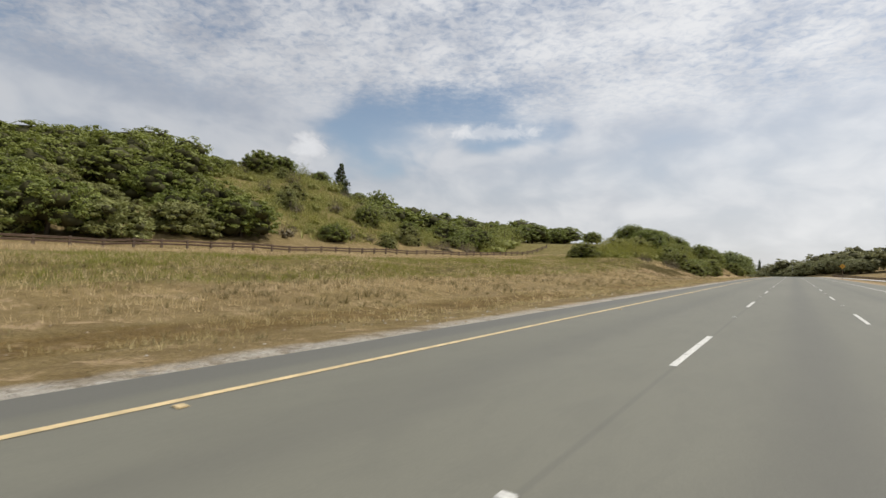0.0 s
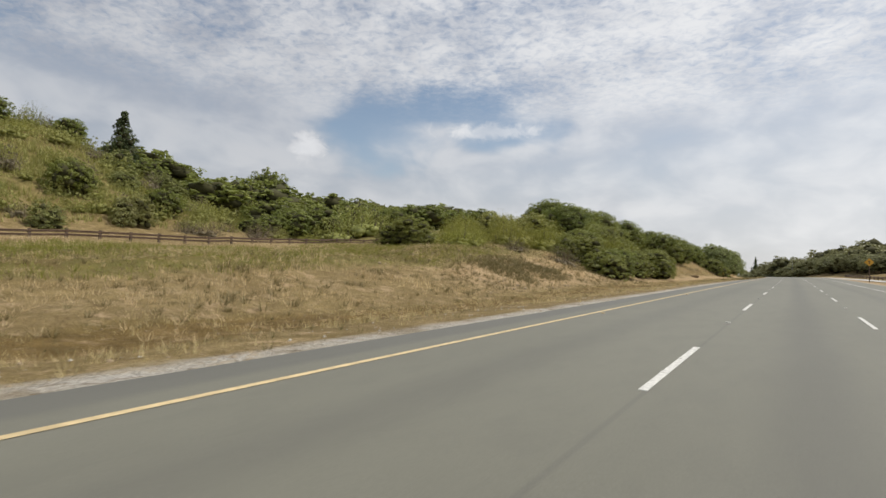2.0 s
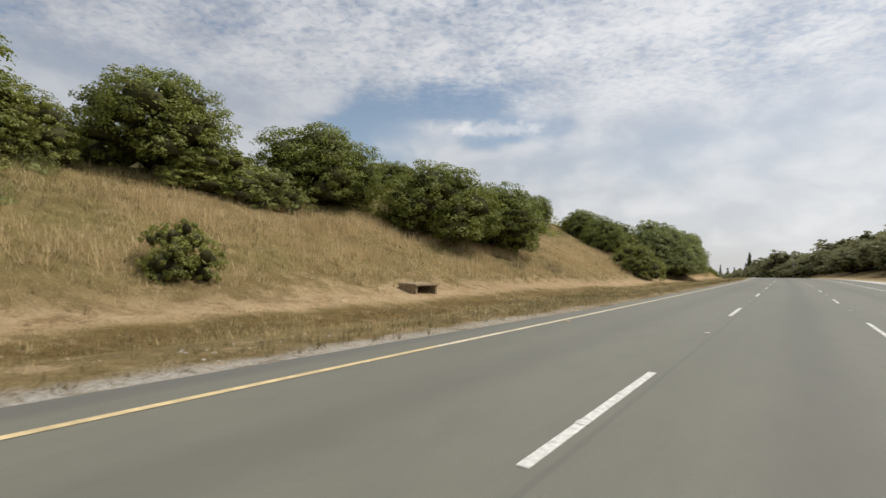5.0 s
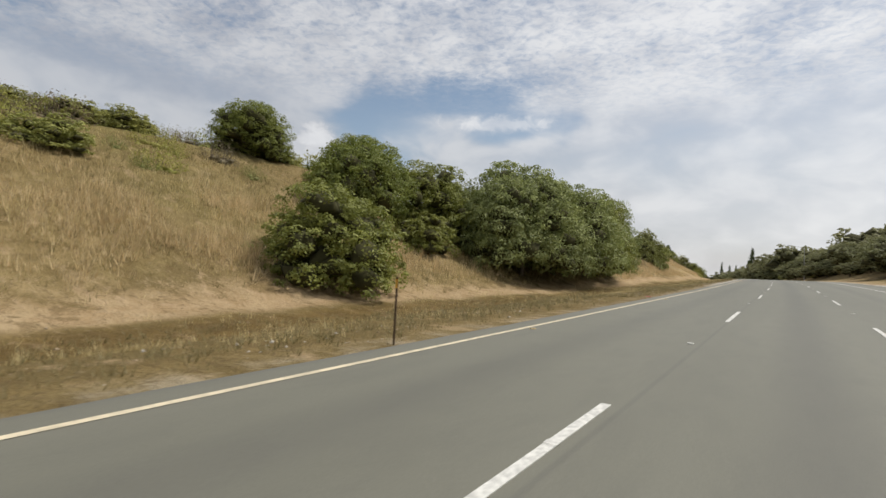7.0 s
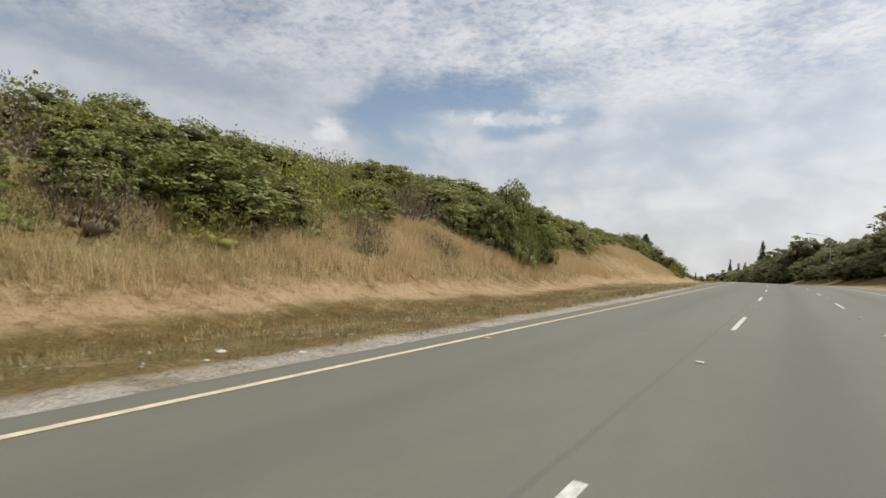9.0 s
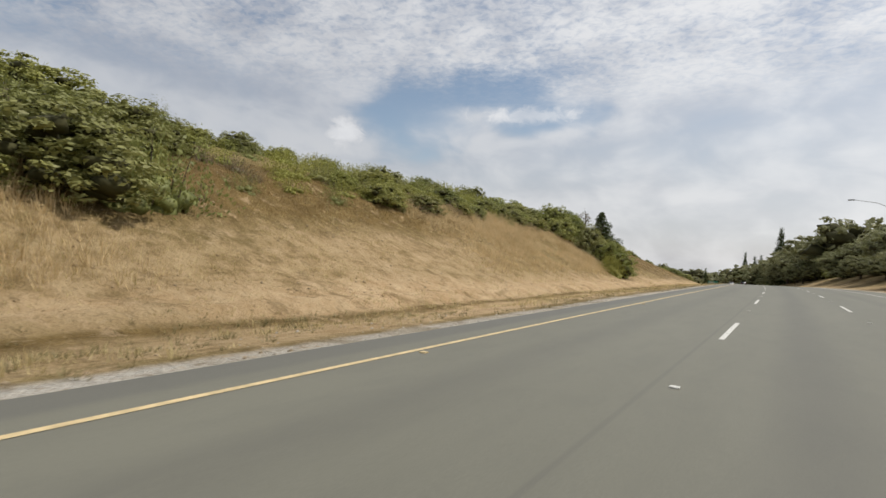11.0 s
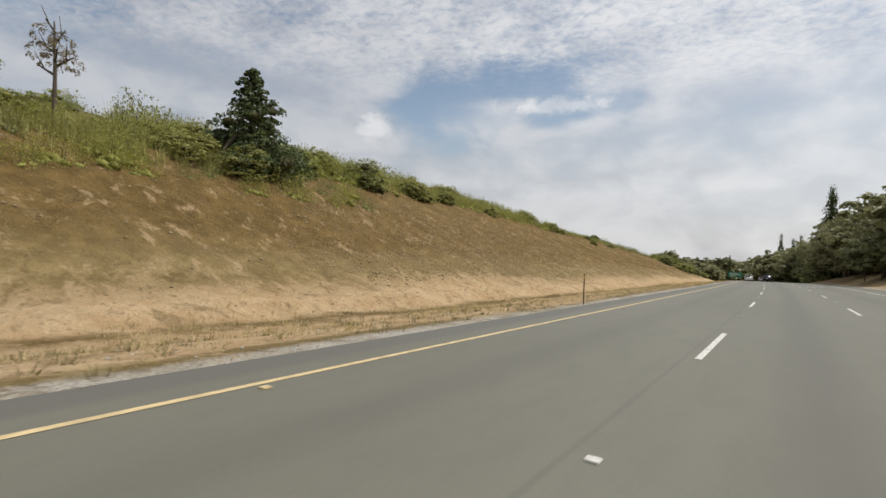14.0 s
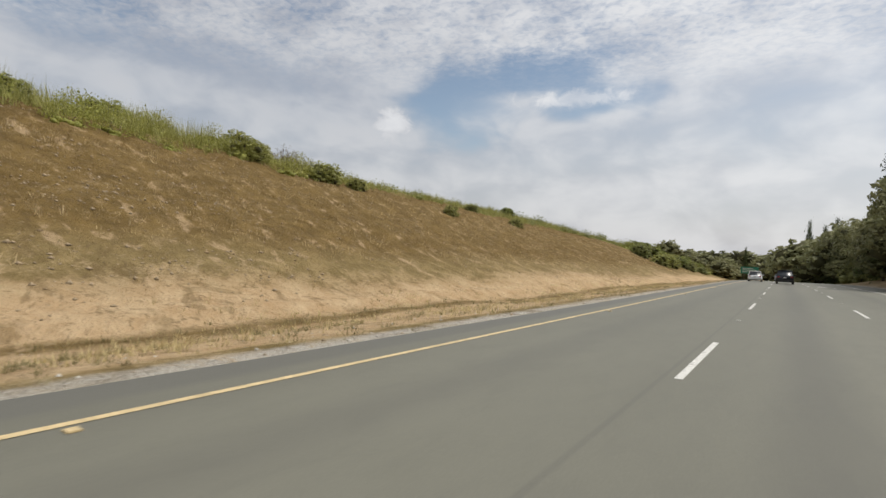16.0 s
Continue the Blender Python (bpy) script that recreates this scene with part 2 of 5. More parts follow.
def make_blades(name, dark, light, patch):
    p = Paint(name, .8, 0, .2)
    isl = p.island()
    c = p.mix(isl, dark, light)
    n = p.noise(.25, 3, .6)
    return p.thin(p.mix(p.ramp(n, .45, .7, 0, .5), c, patch), .45)


ASPHALT, GROUND, BARK = make_asphalt(), make_ground(), make_bark()
# Twigs and inner leaves, darkened so the shade inside crowns is in the colour.
TWIG_SHADE = plain("inner_twig_shade", (.075, .072, .03), .9, 0, .5, 9, .2)
LUSH = make_leaf("field_grass", (.16, .165, .028), (.36, .35, .075), (.28, .25, .07))
BLADES = make_blades("dry_grass_blades", (.41, .32, .145), (.68, .575, .32), (.31, .245, .10))
STRAW = make_blades("straw_blades", (.48, .365, .185), (.80, .645, .40), (.40, .29, .14))
BROWN_BLADES = make_blades("brown_grass_blades", (.19, .125, .048), (.36, .25, .115), (.14, .090, .032))
GOLD_BLADES = make_blades("golden_grass_blades", (.27, .19, .085), (.50, .385, .21), (.19, .132, .056))
OAK = make_leaf("oak_leaves", (.09, .12, .026), (.31, .345, .075), (.235, .24, .053))
SHRUB = make_leaf("shrub_leaves", (.105, .13, .028), (.345, .37, .082), (.265, .25, .062))
BROOM = make_leaf("broom_leaves", (.175, .185, .034), (.40, .40, .082), (.34, .31, .082))
YELLOW = make_leaf("yellow_green_leaves", (.20, .212, .042), (.455, .46, .112), (.38, .345, .10))
SAGE = make_leaf("sage_leaves", (.175, .19, .045), (.405, .42, .12), (.35, .315, .105))
SCRUB = make_leaf("scrub_leaves", (.135, .152, .044), (.335, .355, .115), (.29, .26, .10))
GREY = make_leaf("grey_shrub_leaves", (.14, .118, .072), (.30, .255, .155), (.27, .20, .11))
SILVER = make_leaf("silvery_leaves", (.10, .122, .04), (.44, .48, .175), (.30, .335, .095), .3)
# Oak leaves made paler and greyer, with the haze of distance in the colour.
HAZY_OAK = make_leaf("hazy_oak_leaves", (.12, .13, .058), (.36, .365, .165), (.28, .26, .12))
WEED = make_leaf("weed_leaves", (.15, .125, .052), (.285, .24, .11), (.25, .19, .09))
NEEDLE = make_leaf("needles", (.040, .060, .022), (.135, .165, .058), (.085, .10, .035))
FRESH = make_leaf("fresh_grass", (.23, .235, .06), (.50, .49, .165), (.42, .37, .16))
WHITE_PAINT = plain("white_road_paint", (.66, .65, .60), .75, 0, .38, 14)
YELLOW_PAINT = plain("yellow_road_paint", (.62, .48, .26), .7, 0, .3, 5)
PALE_PAINT = plain("worn_pale_road_paint", (.66, .57, .40), .7, 0, .3, 5)
GALVANISED = plain("galvanised_steel", (.46, .46, .45), .5, .6, .3, 3)
OLD_WOOD = plain("weathered_wood", (.17, .125, .09), .9, 0, .5, 4)
PALE_STONE = plain("pale_stone", (.58, .54, .47), .95, 0, .45, 8, .2)
CLOD = plain("brown_clod", (.34, .245, .14), .95, 0, .5, 8, .2)
ROCK = plain("pale_rock", (.40, .31, .20), .95, 0, .5, 8, .2)
CONCRETE = plain("pale_concrete", (.50, .48, .44), .85, 0, .18, 1.5, .3)
RUST = plain("rusty_steel", (.15, .095, .06), .8, .3, .5, 5)
GREEN_SIGN = plain("green_sign_face", (.01, .17, .10), .45, 0, .1, 2)
AMBER_SIGN = plain("amber_sign_face", (.62, .33, .03), .5, 0, .12, 3)
BLACK = plain("black_print", (.02, .02, .02), .6, 0, .2, 6)
WHITE_BODY = plain("white_car_paint", (.78, .79, .80), .25, 0, .05, 2)
SILVER_BODY = plain("silver_car_paint", (.42, .43, .44), .3, .5, .08, 2)
BLACK_BODY = plain("black_car_paint", (.022, .023, .026), .22, 0, .2, 2)
DARK_GLASS = plain("tinted_glass", (.03, .035, .04), .3, 0, .1, 1, .3)
RUBBER = plain("tyre_rubber", (.03, .03, .03), .85, 0, .3, 9)
ALLOY = plain("wheel_alloy", (.5, .5, .5), .35, .8, .2, 5)
RED_LENS = plain("red_lamp_lens", (.35, .02, .02), .3, 0, .2, 5)

# ---- mesh helpers ----


def link(name, verts, faces, material, parent=None, label="", smooth=False):
    me = bpy.data.meshes.new(name)
    me.from_pydata([tuple(v) for v in verts], [], [tuple(f) for f in faces])
    me.materials.append(material)
    if smooth:
        me.polygons.foreach_set("use_smooth", [True] * len(me.polygons))
    ob = new(name, me)
    ob.parent = parent
    return tagged(ob, label)


def part(name, bm, material, parent=None, label="", smooth=False):
    me = bpy.data.meshes.new(name)
    bm.to_mesh(me)
    bm.free()
    me.materials.append(material)
    if smooth:
        me.polygons.foreach_set("use_smooth", [True] * len(me.polygons))
    ob = new(name, me)
    ob.parent = parent
    return tagged(ob, label)


def mesh_of(name, verts, tris, material, inner=0):
    """A triangle mesh from arrays, quickly."""
    verts, tris = np.asarray(verts, np.float32), np.asarray(tris, np.int32)
    me = bpy.data.meshes.new(name)
    me.vertices.add(len(verts))
    me.vertices.foreach_set("co", verts.ravel())
    me.loops.add(tris.size)
    me.loops.foreach_set("vertex_index", tris.ravel())
    me.polygons.add(len(tris))
    me.polygons.foreach_set("loop_start", np.arange(0, tris.size, 3, dtype=np.int32))
    me.update(calc_edges=True)
    me.materials.append(material)
    if inner:                       # the last triangles are a crown's inner twigs, coloured dark as shade
        me.materials.append(TWIG_SHADE)
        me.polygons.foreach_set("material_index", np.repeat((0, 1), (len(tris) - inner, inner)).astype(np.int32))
    return me


def box(bm, x0, x1, y0, y1, z0, z1, bevel=0.0):
    made = bmesh.ops.create_cube(bm, size=1, matrix=Matrix.Translation(((x0 + x1) / 2, (y0 + y1) / 2, (z0 + z1) / 2))
                                 @ Matrix.Diagonal((x1 - x0, y1 - y0, z1 - z0, 1)))
    if bevel:
        edges = {e for v in made["verts"] for e in v.link_edges}
        bmesh.ops.bevel(bm, geom=list(edges), offset=bevel, segments=2, affect="EDGES")
    return bm


def tube(bm, a, b, r0, r1, sides=8):
    a, b = Vector(a), Vector(b)
    m = Matrix.Translation((a + b) / 2) @ (b - a).to_track_quat("Z", "Y").to_matrix().to_4x4()
    bmesh.ops.create_cone(bm, cap_ends=True, segments=sides, radius1=r0, radius2=r1, depth=(b - a).length, matrix=m)
    return bm


def empty(name, m, label, category, group="", kind=""):
    ob = new(name)
    ob.empty_display_size = .3
    ob.matrix_basis = m
    return tagged(ob, label, category, group, kind)


# ---- the lie of the land: heights over the road, by stations along it ----
PROFILE = (
    (-300, ((-16, -.5), (-35, .5), (-60, 1.5), (-72, 2), (-105, 16), (-143, 26), (-230, 34), (-900, 30))),
    (0, ((-16, -.5), (-35, .7), (-60, 1.6), (-72, 2), (-105, 7), (-143, 12), (-230, 20), (-900, 24))),
    (30, ((-16, -.5), (-35, 1), (-60, 1.8), (-72, 3), (-104, 12.5), (-120, 17), (-143, 19), (-230, 24), (-900, 26))),
    (60, ((-16, -.4), (-35, 1.2), (-60, 2.1), (-72, 3.5), (-104, 18), (-120, 22.5), (-143, 24.5), (-230, 28), (-900, 28))),
    (92, ((-16, -.4), (-27, 1.6), (-60, 2.5), (-72, 4), (-104, 20.5), (-116, 24.2), (-150, 24.2), (-230, 30), (-900, 28))),
    (103, ((-16, -.3), (-27, 3.0), (-60, 2.8), (-72, 4.2), (-104, 16), (-150, 24.2), (-230, 29), (-900, 28))),
    (120, ((-16, -.2), (-25, 3.0), (-36, 4.4), (-58, 3.4), (-75, 4.5), (-104, 10.5), (-150, 21), (-900, 26))),
    (150, ((-16.5, -.2), (-25, 3.2), (-36, 6.5), (-48, 8), (-75, 8), (-104, 8), (-150, 18), (-900, 24))),
    (182, ((-16.5, -.1), (-24, 2.8), (-32, 6), (-45, 9), (-70, 10), (-150, 14), (-900, 20))),
    (210, ((-16.5, -.2), (-26, 3.8), (-38, 9), (-46, 10.4), (-75, 11), (-900, 18))),
    (240, ((-16.5, -.3), (-22, 1.9), (-30, 5.8), (-38, 9.5), (-46, 10.6), (-100, 12), (-900, 18))),
    (268, ((-16.5, -.3), (-22, 2), (-32, 6), (-42, 8), (-100, 10), (-900, 18))),
    (300, ((-16, -.3), (-20, 1.6), (-26, 4.2), (-34, 7), (-46, 9), (-100, 11), (-900, 18))),
    (345, ((-16, -.3), (-19, .8), (-30, 6.2), (-40, 9.8), (-55, 11.5), (-100, 12), (-900, 18))),
    (403, ((-16.5, -.2), (-20, 1.8), (-30, 7), (-46, 12), (-60, 12.8), (-100, 13), (-900, 18))),
    (443, ((-16, -.3), (-21, 2), (-30, 7), (-42, 10.6), (-60, 12), (-100, 12), (-900, 18))),
    (470, ((-15.7, -.4), (-21, 1.9), (-28.5, 5.2), (-38, 9.6), (-42, 10.8), (-60, 11.5), (-900, 18))),
    (500, ((-15.7, -.4), (-21, 1.9), (-28.5, 5.1), (-38, 9.3), (-42, 10.3), (-60, 11), (-900, 18))),
    (526, ((-15.7, -.3), (-24, 3.0), (-33, 6.8), (-42, 9.7), (-60, 10.4), (-900, 18))),
    (580, ((-15.7, -.3), (-30, 5.4), (-42, 9.2), (-60, 10), (-900, 18))),
    (680, ((-15.7, -.3), (-30, 4.8), (-42, 8.0), (-60, 9), (-900, 18))),
    (900, ((-15.7, -.3), (-42, 5), (-900, 18))),
    (3200, ((-15.7, -.3), (-42, 5), (-900, 25))),
)
RIGHT = (
    (-300, ((9.2, -.05), (25, -.2), (60, .5), (1500, 10))),
    (180, ((9.2, -.05), (25, -.2), (40, 1.5), (80, 4), (1500, 14))),
    (300, ((9.2, -.05), (16, .4), (24, 2.5), (45, 6), (1500, 20))),
    (400, ((9.2, -.05), (14, .5), (20, 3.2), (30, 7), (50, 10), (1500, 22))),
    (500, ((9.2, -.05), (12, .3), (18, 3.0), (30, 6), (50, 8), (1500, 22))),
    (560, ((9.2, -.05), (11, .2), (15, 2.0), (30, 5), (50, 8), (1500, 22))),
    (640, ((9.2, -.05), (12, .2), (20, 1.5), (40, 5), (1500, 22))),
    (3200, ((9.2, -.05), (30, 2), (1500, 25))),
)
DITCH = ((6.1, -.05), (7.4, -.10), (9.5, -.32), (11.5, -.62), (13.5, -.62))


def blend(x, a, b):
    """0 at a, 1 at b."""
    return min(1.0, max(0.0, (x - a) / (b - a)))


def shoulder(s):
    """Distance from the car's line to the asphalt's left edge; it narrows for a stretch."""
    return 6.15 - .65 * blend(s, 140, 170) * blend(s, 325, 300)


STEPS_L, STEPS_R = np.array([p[0] for p in PROFILE], float), np.array([p[0] for p in RIGHT], float)


def land(s, d):
    """Height of the ground over the road's plane; s and d are numbers."""
    if d > .25 - shoulder(s):
        if d < 9.0:
            return -.12
        i = int(np.clip(np.searchsorted(STEPS_R, s) - 1, 0, len(RIGHT) - 2))
        f = (s - STEPS_R[i]) / (STEPS_R[i + 1] - STEPS_R[i])
        a, b = (np.interp(d, [q[0] for q in RIGHT[j][1]], [q[1] for q in RIGHT[j][1]]) for j in (i, i + 1))
        return a * (1 - f) + b * f
    i = int(np.clip(np.searchsorted(STEPS_L, s) - 1, 0, len(PROFILE) - 2))
    f = (s - STEPS_L[i]) / (STEPS_L[i + 1] - STEPS_L[i])
    f = f * f * (3 - 2 * f)
    z = []
    for j in (i, i + 1):
        x = [q[0] for q in DITCH] + [-q[0] for q in PROFILE[j][1]]
        y = [q[1] for q in DITCH] + [q[1] for q in PROFILE[j][1]]
        z.append(np.interp(-d, x, y))
    z = z[0] * (1 - f) + z[1] * f
    rough = min(1, max(0, (-d - 7) / 10))
    far = min(1, max(0, (-d - 60) / 40))
    z += rough * (.28 * noise.noise((s * .11, d * .13, 3)) + .13 * noise.noise((s * .37, d * .4, 7)) + .09 * noise.noise((s * 1.0, d * 1.1, 1)))
    worn = max(blend(s, 325, 350) * blend(-d, 17, 21) * blend(-d, 44, 40), blend(s, 82, 94) * blend(s, 130, 118) * blend(-d, 16, 19) * blend(-d, 34, 29))
    z += worn * (.30 * abs(noise.noise((s * .30, d * .12, 21))) + .22 * abs(noise.noise((s * .8, d * .35, 23))) + .10 * noise.noise((s * 2.1, d * 1.6, 25)) - .15)
    z += .28 * blend(s, 325, 345) * blend(-d + .5 * noise.noise((s * .25, 0, 4)) + .25 * noise.noise((s * .9, 0, 9)), 14.1, 14.6) * blend(-d, 22, 15)
    return z + far * 1.6 * noise.noise((s * .03, d * .03, 11))


def on_land(s, d, sink=0.0):
    return Vector(place(s, d, land(s, d) - sink))


def soil(s, d):
    """Shares of bare dirt, green, gravel and dark weeds at a spot."""
    j = 1.6 * noise.noise((s * .06, d * .1, 5)) + .5 * noise.noise((s * .5, d * .5, 2))
    if d > 0:
        g = blend(d, 10.5, 9.4)
        return .7 * blend(d, 17, 11), .15 + .2 * j, g, .2 * blend(d, 16, 20)
    q = -d + j * .7
    gravel = blend(-d + .25 * j + 6.15 - shoulder(s), 7.4, 6.8) * (.75 + .25 * blend(noise.noise((s * .8, d * 1.5, 8)), -.3, .2))
    gravel *= 1 - .7 * blend(s, 152, 176) * blend(s, 272, 258)
    ditch = blend(q, 9.8, 11.2) * blend(q, 14.9, 13.6)
    late = blend(s, 105, 130)
    cut = blend(s, 320, 350)
    ditch = ditch * (1 - cut) + cut * blend(-d + .35 * j, 12.0, 12.4) * blend(-d + .35 * j, 13.6, 13.2) * blend(noise.noise((s * .33, d * .5, 14)) + .6 * noise.noise((s * 1.3, d, 15)), -.8, -.2)
    ditch = max(ditch, .5 * blend(-d + .3 * j, 6.1, 7.0) * blend(q, 14.9, 13.6) * blend(s, 150, 178) * blend(s, 322, 298))
    toe = .75 * blend(q, 13.8, 15) * blend(q, 18.5, 16) * late
    face = blend(q, 18, 26) * blend(s, 300, 345)
    bare = max(toe, 1.0 * blend(q, 7.4, 8.0) * blend(q, 20 - 1.8 * blend(s, 385, 410), 16 - .4 * blend(s, 385, 410)) * cut, .35 * face * blend(q, 30, 22) * blend(s, 392, 372), .75 * blend(s, 84, 96) * blend(s, 128, 116) * blend(q, 14, 17) * blend(q, 31, 26))
    bare = max(bare, .55 * blend(q, 13, 15) * blend(q + 3 * noise.noise((s * .12, d * .15, 40)), 26, 21) * blend(s, 322, 336) * blend(s, 386, 366))
    top = blend(q, 33, 40) * late * .75
    field = 1.6 * blend(q, 22, 27) * blend(q, 50, 42) * (1 - late)
    hill = blend(q, 70, 85) * .7
    green = max(top, field, hill, .55 * late * (1 - cut) * blend(q, 17, 20) * blend(noise.noise((s * .09, d * .12, 31)), -.3, .35), ditch * .5 * (1 - cut))
    brown = blend(q, 18, 22) * blend(s, 398, 430) * blend(q, 42, 38) + .95 * blend(q, 22, 25) * blend(q, 36, 32) * blend(s, 328, 342) * blend(s, 402, 380)
    return bare, green, gravel, max(ditch * .95, brown, .3 * field)


LAY = {}


def lay(s, d):
    """Points on the ground mesh for arrays of s and d."""
    ss, dd, hs = LAY["s"], LAY["d"], LAY["h"]
    i, j = np.clip(np.searchsorted(ss, s) - 1, 0, len(ss) - 2), np.clip(np.searchsorted(dd, d) - 1, 0, len(dd) - 2)
    f, g = (s - ss[i]) / (ss[i + 1] - ss[i]), (d - dd[j]) / (dd[j + 1] - dd[j])
    h = (hs[i, j] * (1 - g) + hs[i, j + 1] * g) * (1 - f) + (hs[i + 1, j] * (1 - g) + hs[i + 1, j + 1] * g) * f
    return np.stack(place(s, d, h), -1)


def patches(s, d, seed):
    """A cheap smooth field between about -1 and 1 over the ground."""
    g = np.random.default_rng(seed)
    v = np.zeros_like(s)
    for k in range(9):
        a, w = g.uniform(0, 6.283), g.uniform(.15, 1.3)
        v += np.sin((s * math.cos(a) + d * math.sin(a) * 1.3) * w + g.uniform(0, 6.283) + .8 * np.sin(s * .11 + d * .17 + k))
    return v / 4.2


def build_ground():
    ss = np.concatenate((np.arange(-300, -40, 20), np.arange(-40, 100, 1.0), np.arange(100, 570, .7), np.arange(570, 640, 1.4), np.arange(640, 900, 5), np.arange(900, 3150, 90)))
    dd = np.concatenate(([-900, -600, -400, -300, -240], np.arange(-200, -64, 6.0), np.arange(-64, -44, 2.0), np.arange(-44, -20, .6),
                         np.arange(-20, -6.3, .55), [-6.25, -5.95, -5.8, -5.6, -5.4, -5.2, 0, 8.7, 9.0, 9.3], np.arange(10, 30, 1.5), [32, 36, 42, 50, 65, 90, 150, 300, 700, 1500]))
    hs = np.array([[land(s, d) for d in dd] for s in ss])
    LAY["s"], LAY["d"], LAY["h"] = ss, dd, hs
    S2, D2 = np.meshgrid(ss, dd, indexing="ij")
    x, y, z = place(S2, D2, hs)
    verts = np.stack((x, y, z), -1).reshape(-1, 3)
    n, m = len(ss), len(dd)
    i = np.arange((n - 1) * m).reshape(n - 1, m)[:, :-1].ravel()
    faces = np.stack((i, i + 1, i + m + 1, i + m), -1)
    me = bpy.data.meshes.new("ground")
    me.from_pydata(verts.tolist(), [], faces.tolist())
    me.materials.append(GROUND)
    me.polygons.foreach_set("use_smooth", [True] * len(me.polygons))
    att = me.color_attributes.new("soil", "FLOAT_COLOR", "POINT")
    att.data.foreach_set("color", np.clip(np.array([soil(s, d) for s in ss for d in dd]), 0, 1).ravel())
    return tagged(new("ground", me), "dry tan grass slopes and verge beside the freeway", "ground", kind="structure")


def strip(name, s0, s1, step, edges, h, material, parent=None, label=""):
    """A band along the road between the offsets in edges, with its s and d as UV."""
    ss = np.arange(s0, s1 + .01, step)
    S2, D2 = np.meshgrid(ss, np.array(edges, float), indexing="ij")
    if edges[0] < -6.1:
        D2[:, 0] = [-shoulder(v) - .05 * noise.noise((v * .6, 1, 2)) for v in ss]
    x, y, z = place(S2, D2, h)
    n, m = S2.shape
    i = np.arange((n - 1) * m).reshape(n - 1, m)[:, :-1].ravel()
    faces = np.stack((i, i + 1, i + m + 1, i + m), -1)
    me = bpy.data.meshes.new(name)
    me.from_pydata(np.stack((x, y, z), -1).reshape(-1, 3).tolist(), [], faces.tolist())
    me.materials.append(material)
    uv = me.uv_layers.new(name="UVMap")
    flat_uv = np.stack((S2.ravel(), D2.ravel()), -1)
    loops = np.empty(len(me.loops), np.int32)
    me.loops.foreach_get("vertex_index", loops)
    uv.data.foreach_set("uv", flat_uv[loops].ravel())
    ob = new(name, me)
    ob.parent = parent
    return tagged(ob, label)


ground = build_ground()
road = tagged(strip("road", -300, 1400, 2, (-6.15, -5.0, -3.4, -1.6, 0, 2.1, 4.2, 6.3, 9.2), 0.0, ASPHALT),
              "worn grey asphalt freeway with three lanes", "road", kind="structure")
strip("yellow_line", -60, 158, 2, (-4.99, -4.88), .006, YELLOW_PAINT, road, "faded yellow painted edge line")
strip("yellow_line", 158, 284, 2, (-4.99, -4.88), .006, PALE_PAINT, road, "pale worn yellow edge line")
strip("yellow_line", 284, 1300, 2, (-4.99, -4.88), .006, YELLOW_PAINT, road, "faded yellow painted edge line")
strip("white_line", -60, 1300, 2, (6.15, 6.28), .006, WHITE_PAINT, road, "white painted edge line")


def dash_at(s):
    """The left lane line, which swings a little against the edge line."""
    return float(np.interp(s, (0, 110, 140, 205, 218, 232, 250, 282, 390, 500), (-1.44, -1.43, -1.56, -1.6, -1.58, -1.38, -1.22, -1.11, -1.2, -1.2)))


def far_dash(s):
    """Offset and shift along the road of the dashes of the right lane line."""
    return float(np.interp(s, (0, 240, 400, 500), (1.77, 1.83, 2.14, 2.12))), 10.5 + 3.6 * min(1, max(0, s / 480))


def build_marks():
    bm = bmesh.new()
    box(bm, -.052, .052, 0, 4.05, -.004, .007)
    dash = bpy.data.meshes.new("lane_dash")
    bm.to_mesh(dash)
    bm.free()
    dash.materials.append(WHITE_PAINT)
    bm = bmesh.new()
    box(bm, -.06, .06, -.055, .055, -.002, .018, .006)
    stud = bpy.data.meshes.new("road_stud")
    bm.to_mesh(stud)
    bm.free()
    stud.materials.append(WHITE_PAINT)
    gold = stud.copy()
    gold.materials[0] = YELLOW_PAINT
    for k in range(-4, 62):
        s = 8.05 + 14.63 * k
        for far in (False, True):
            d, shift = far_dash(s) if far else (dash_at(s), 0.0)
            ob = new("lane_dash", dash)
            ob.parent = road
            ob.matrix_basis = frame_of(s + shift, d)
            for da, mesh in ((1.25, stud), (2.6, stud), (9.4, stud)):
                if k > 38:
                    break
                ob = new("road_stud", mesh)
                ob.parent = road
                ob.matrix_basis = frame_of(s + shift + da, d, .007 if da < 5 else 0) @ Matrix.Diagonal((1, 1, .3 if da < 5 else 1, 1))
        if k < 40:
            ob = new("road_stud", gold)
            ob.parent = road
            ob.matrix_basis = frame_of(s + 9.1, -4.72)


build_marks()

# ---- plants ----
rng = np.random.default_rng(7)


def sphere_mesh(level):
    bm = bmesh.new()
    bmesh.ops.create_icosphere(bm, subdivisions=level, radius=1)
    v = np.array([tuple(x.co) for x in bm.verts])
    f = np.array([[x.index for x in q.verts] for q in bm.faces])
    bm.free()
    return v, f


BALL_V, BALL_F = sphere_mesh(1)


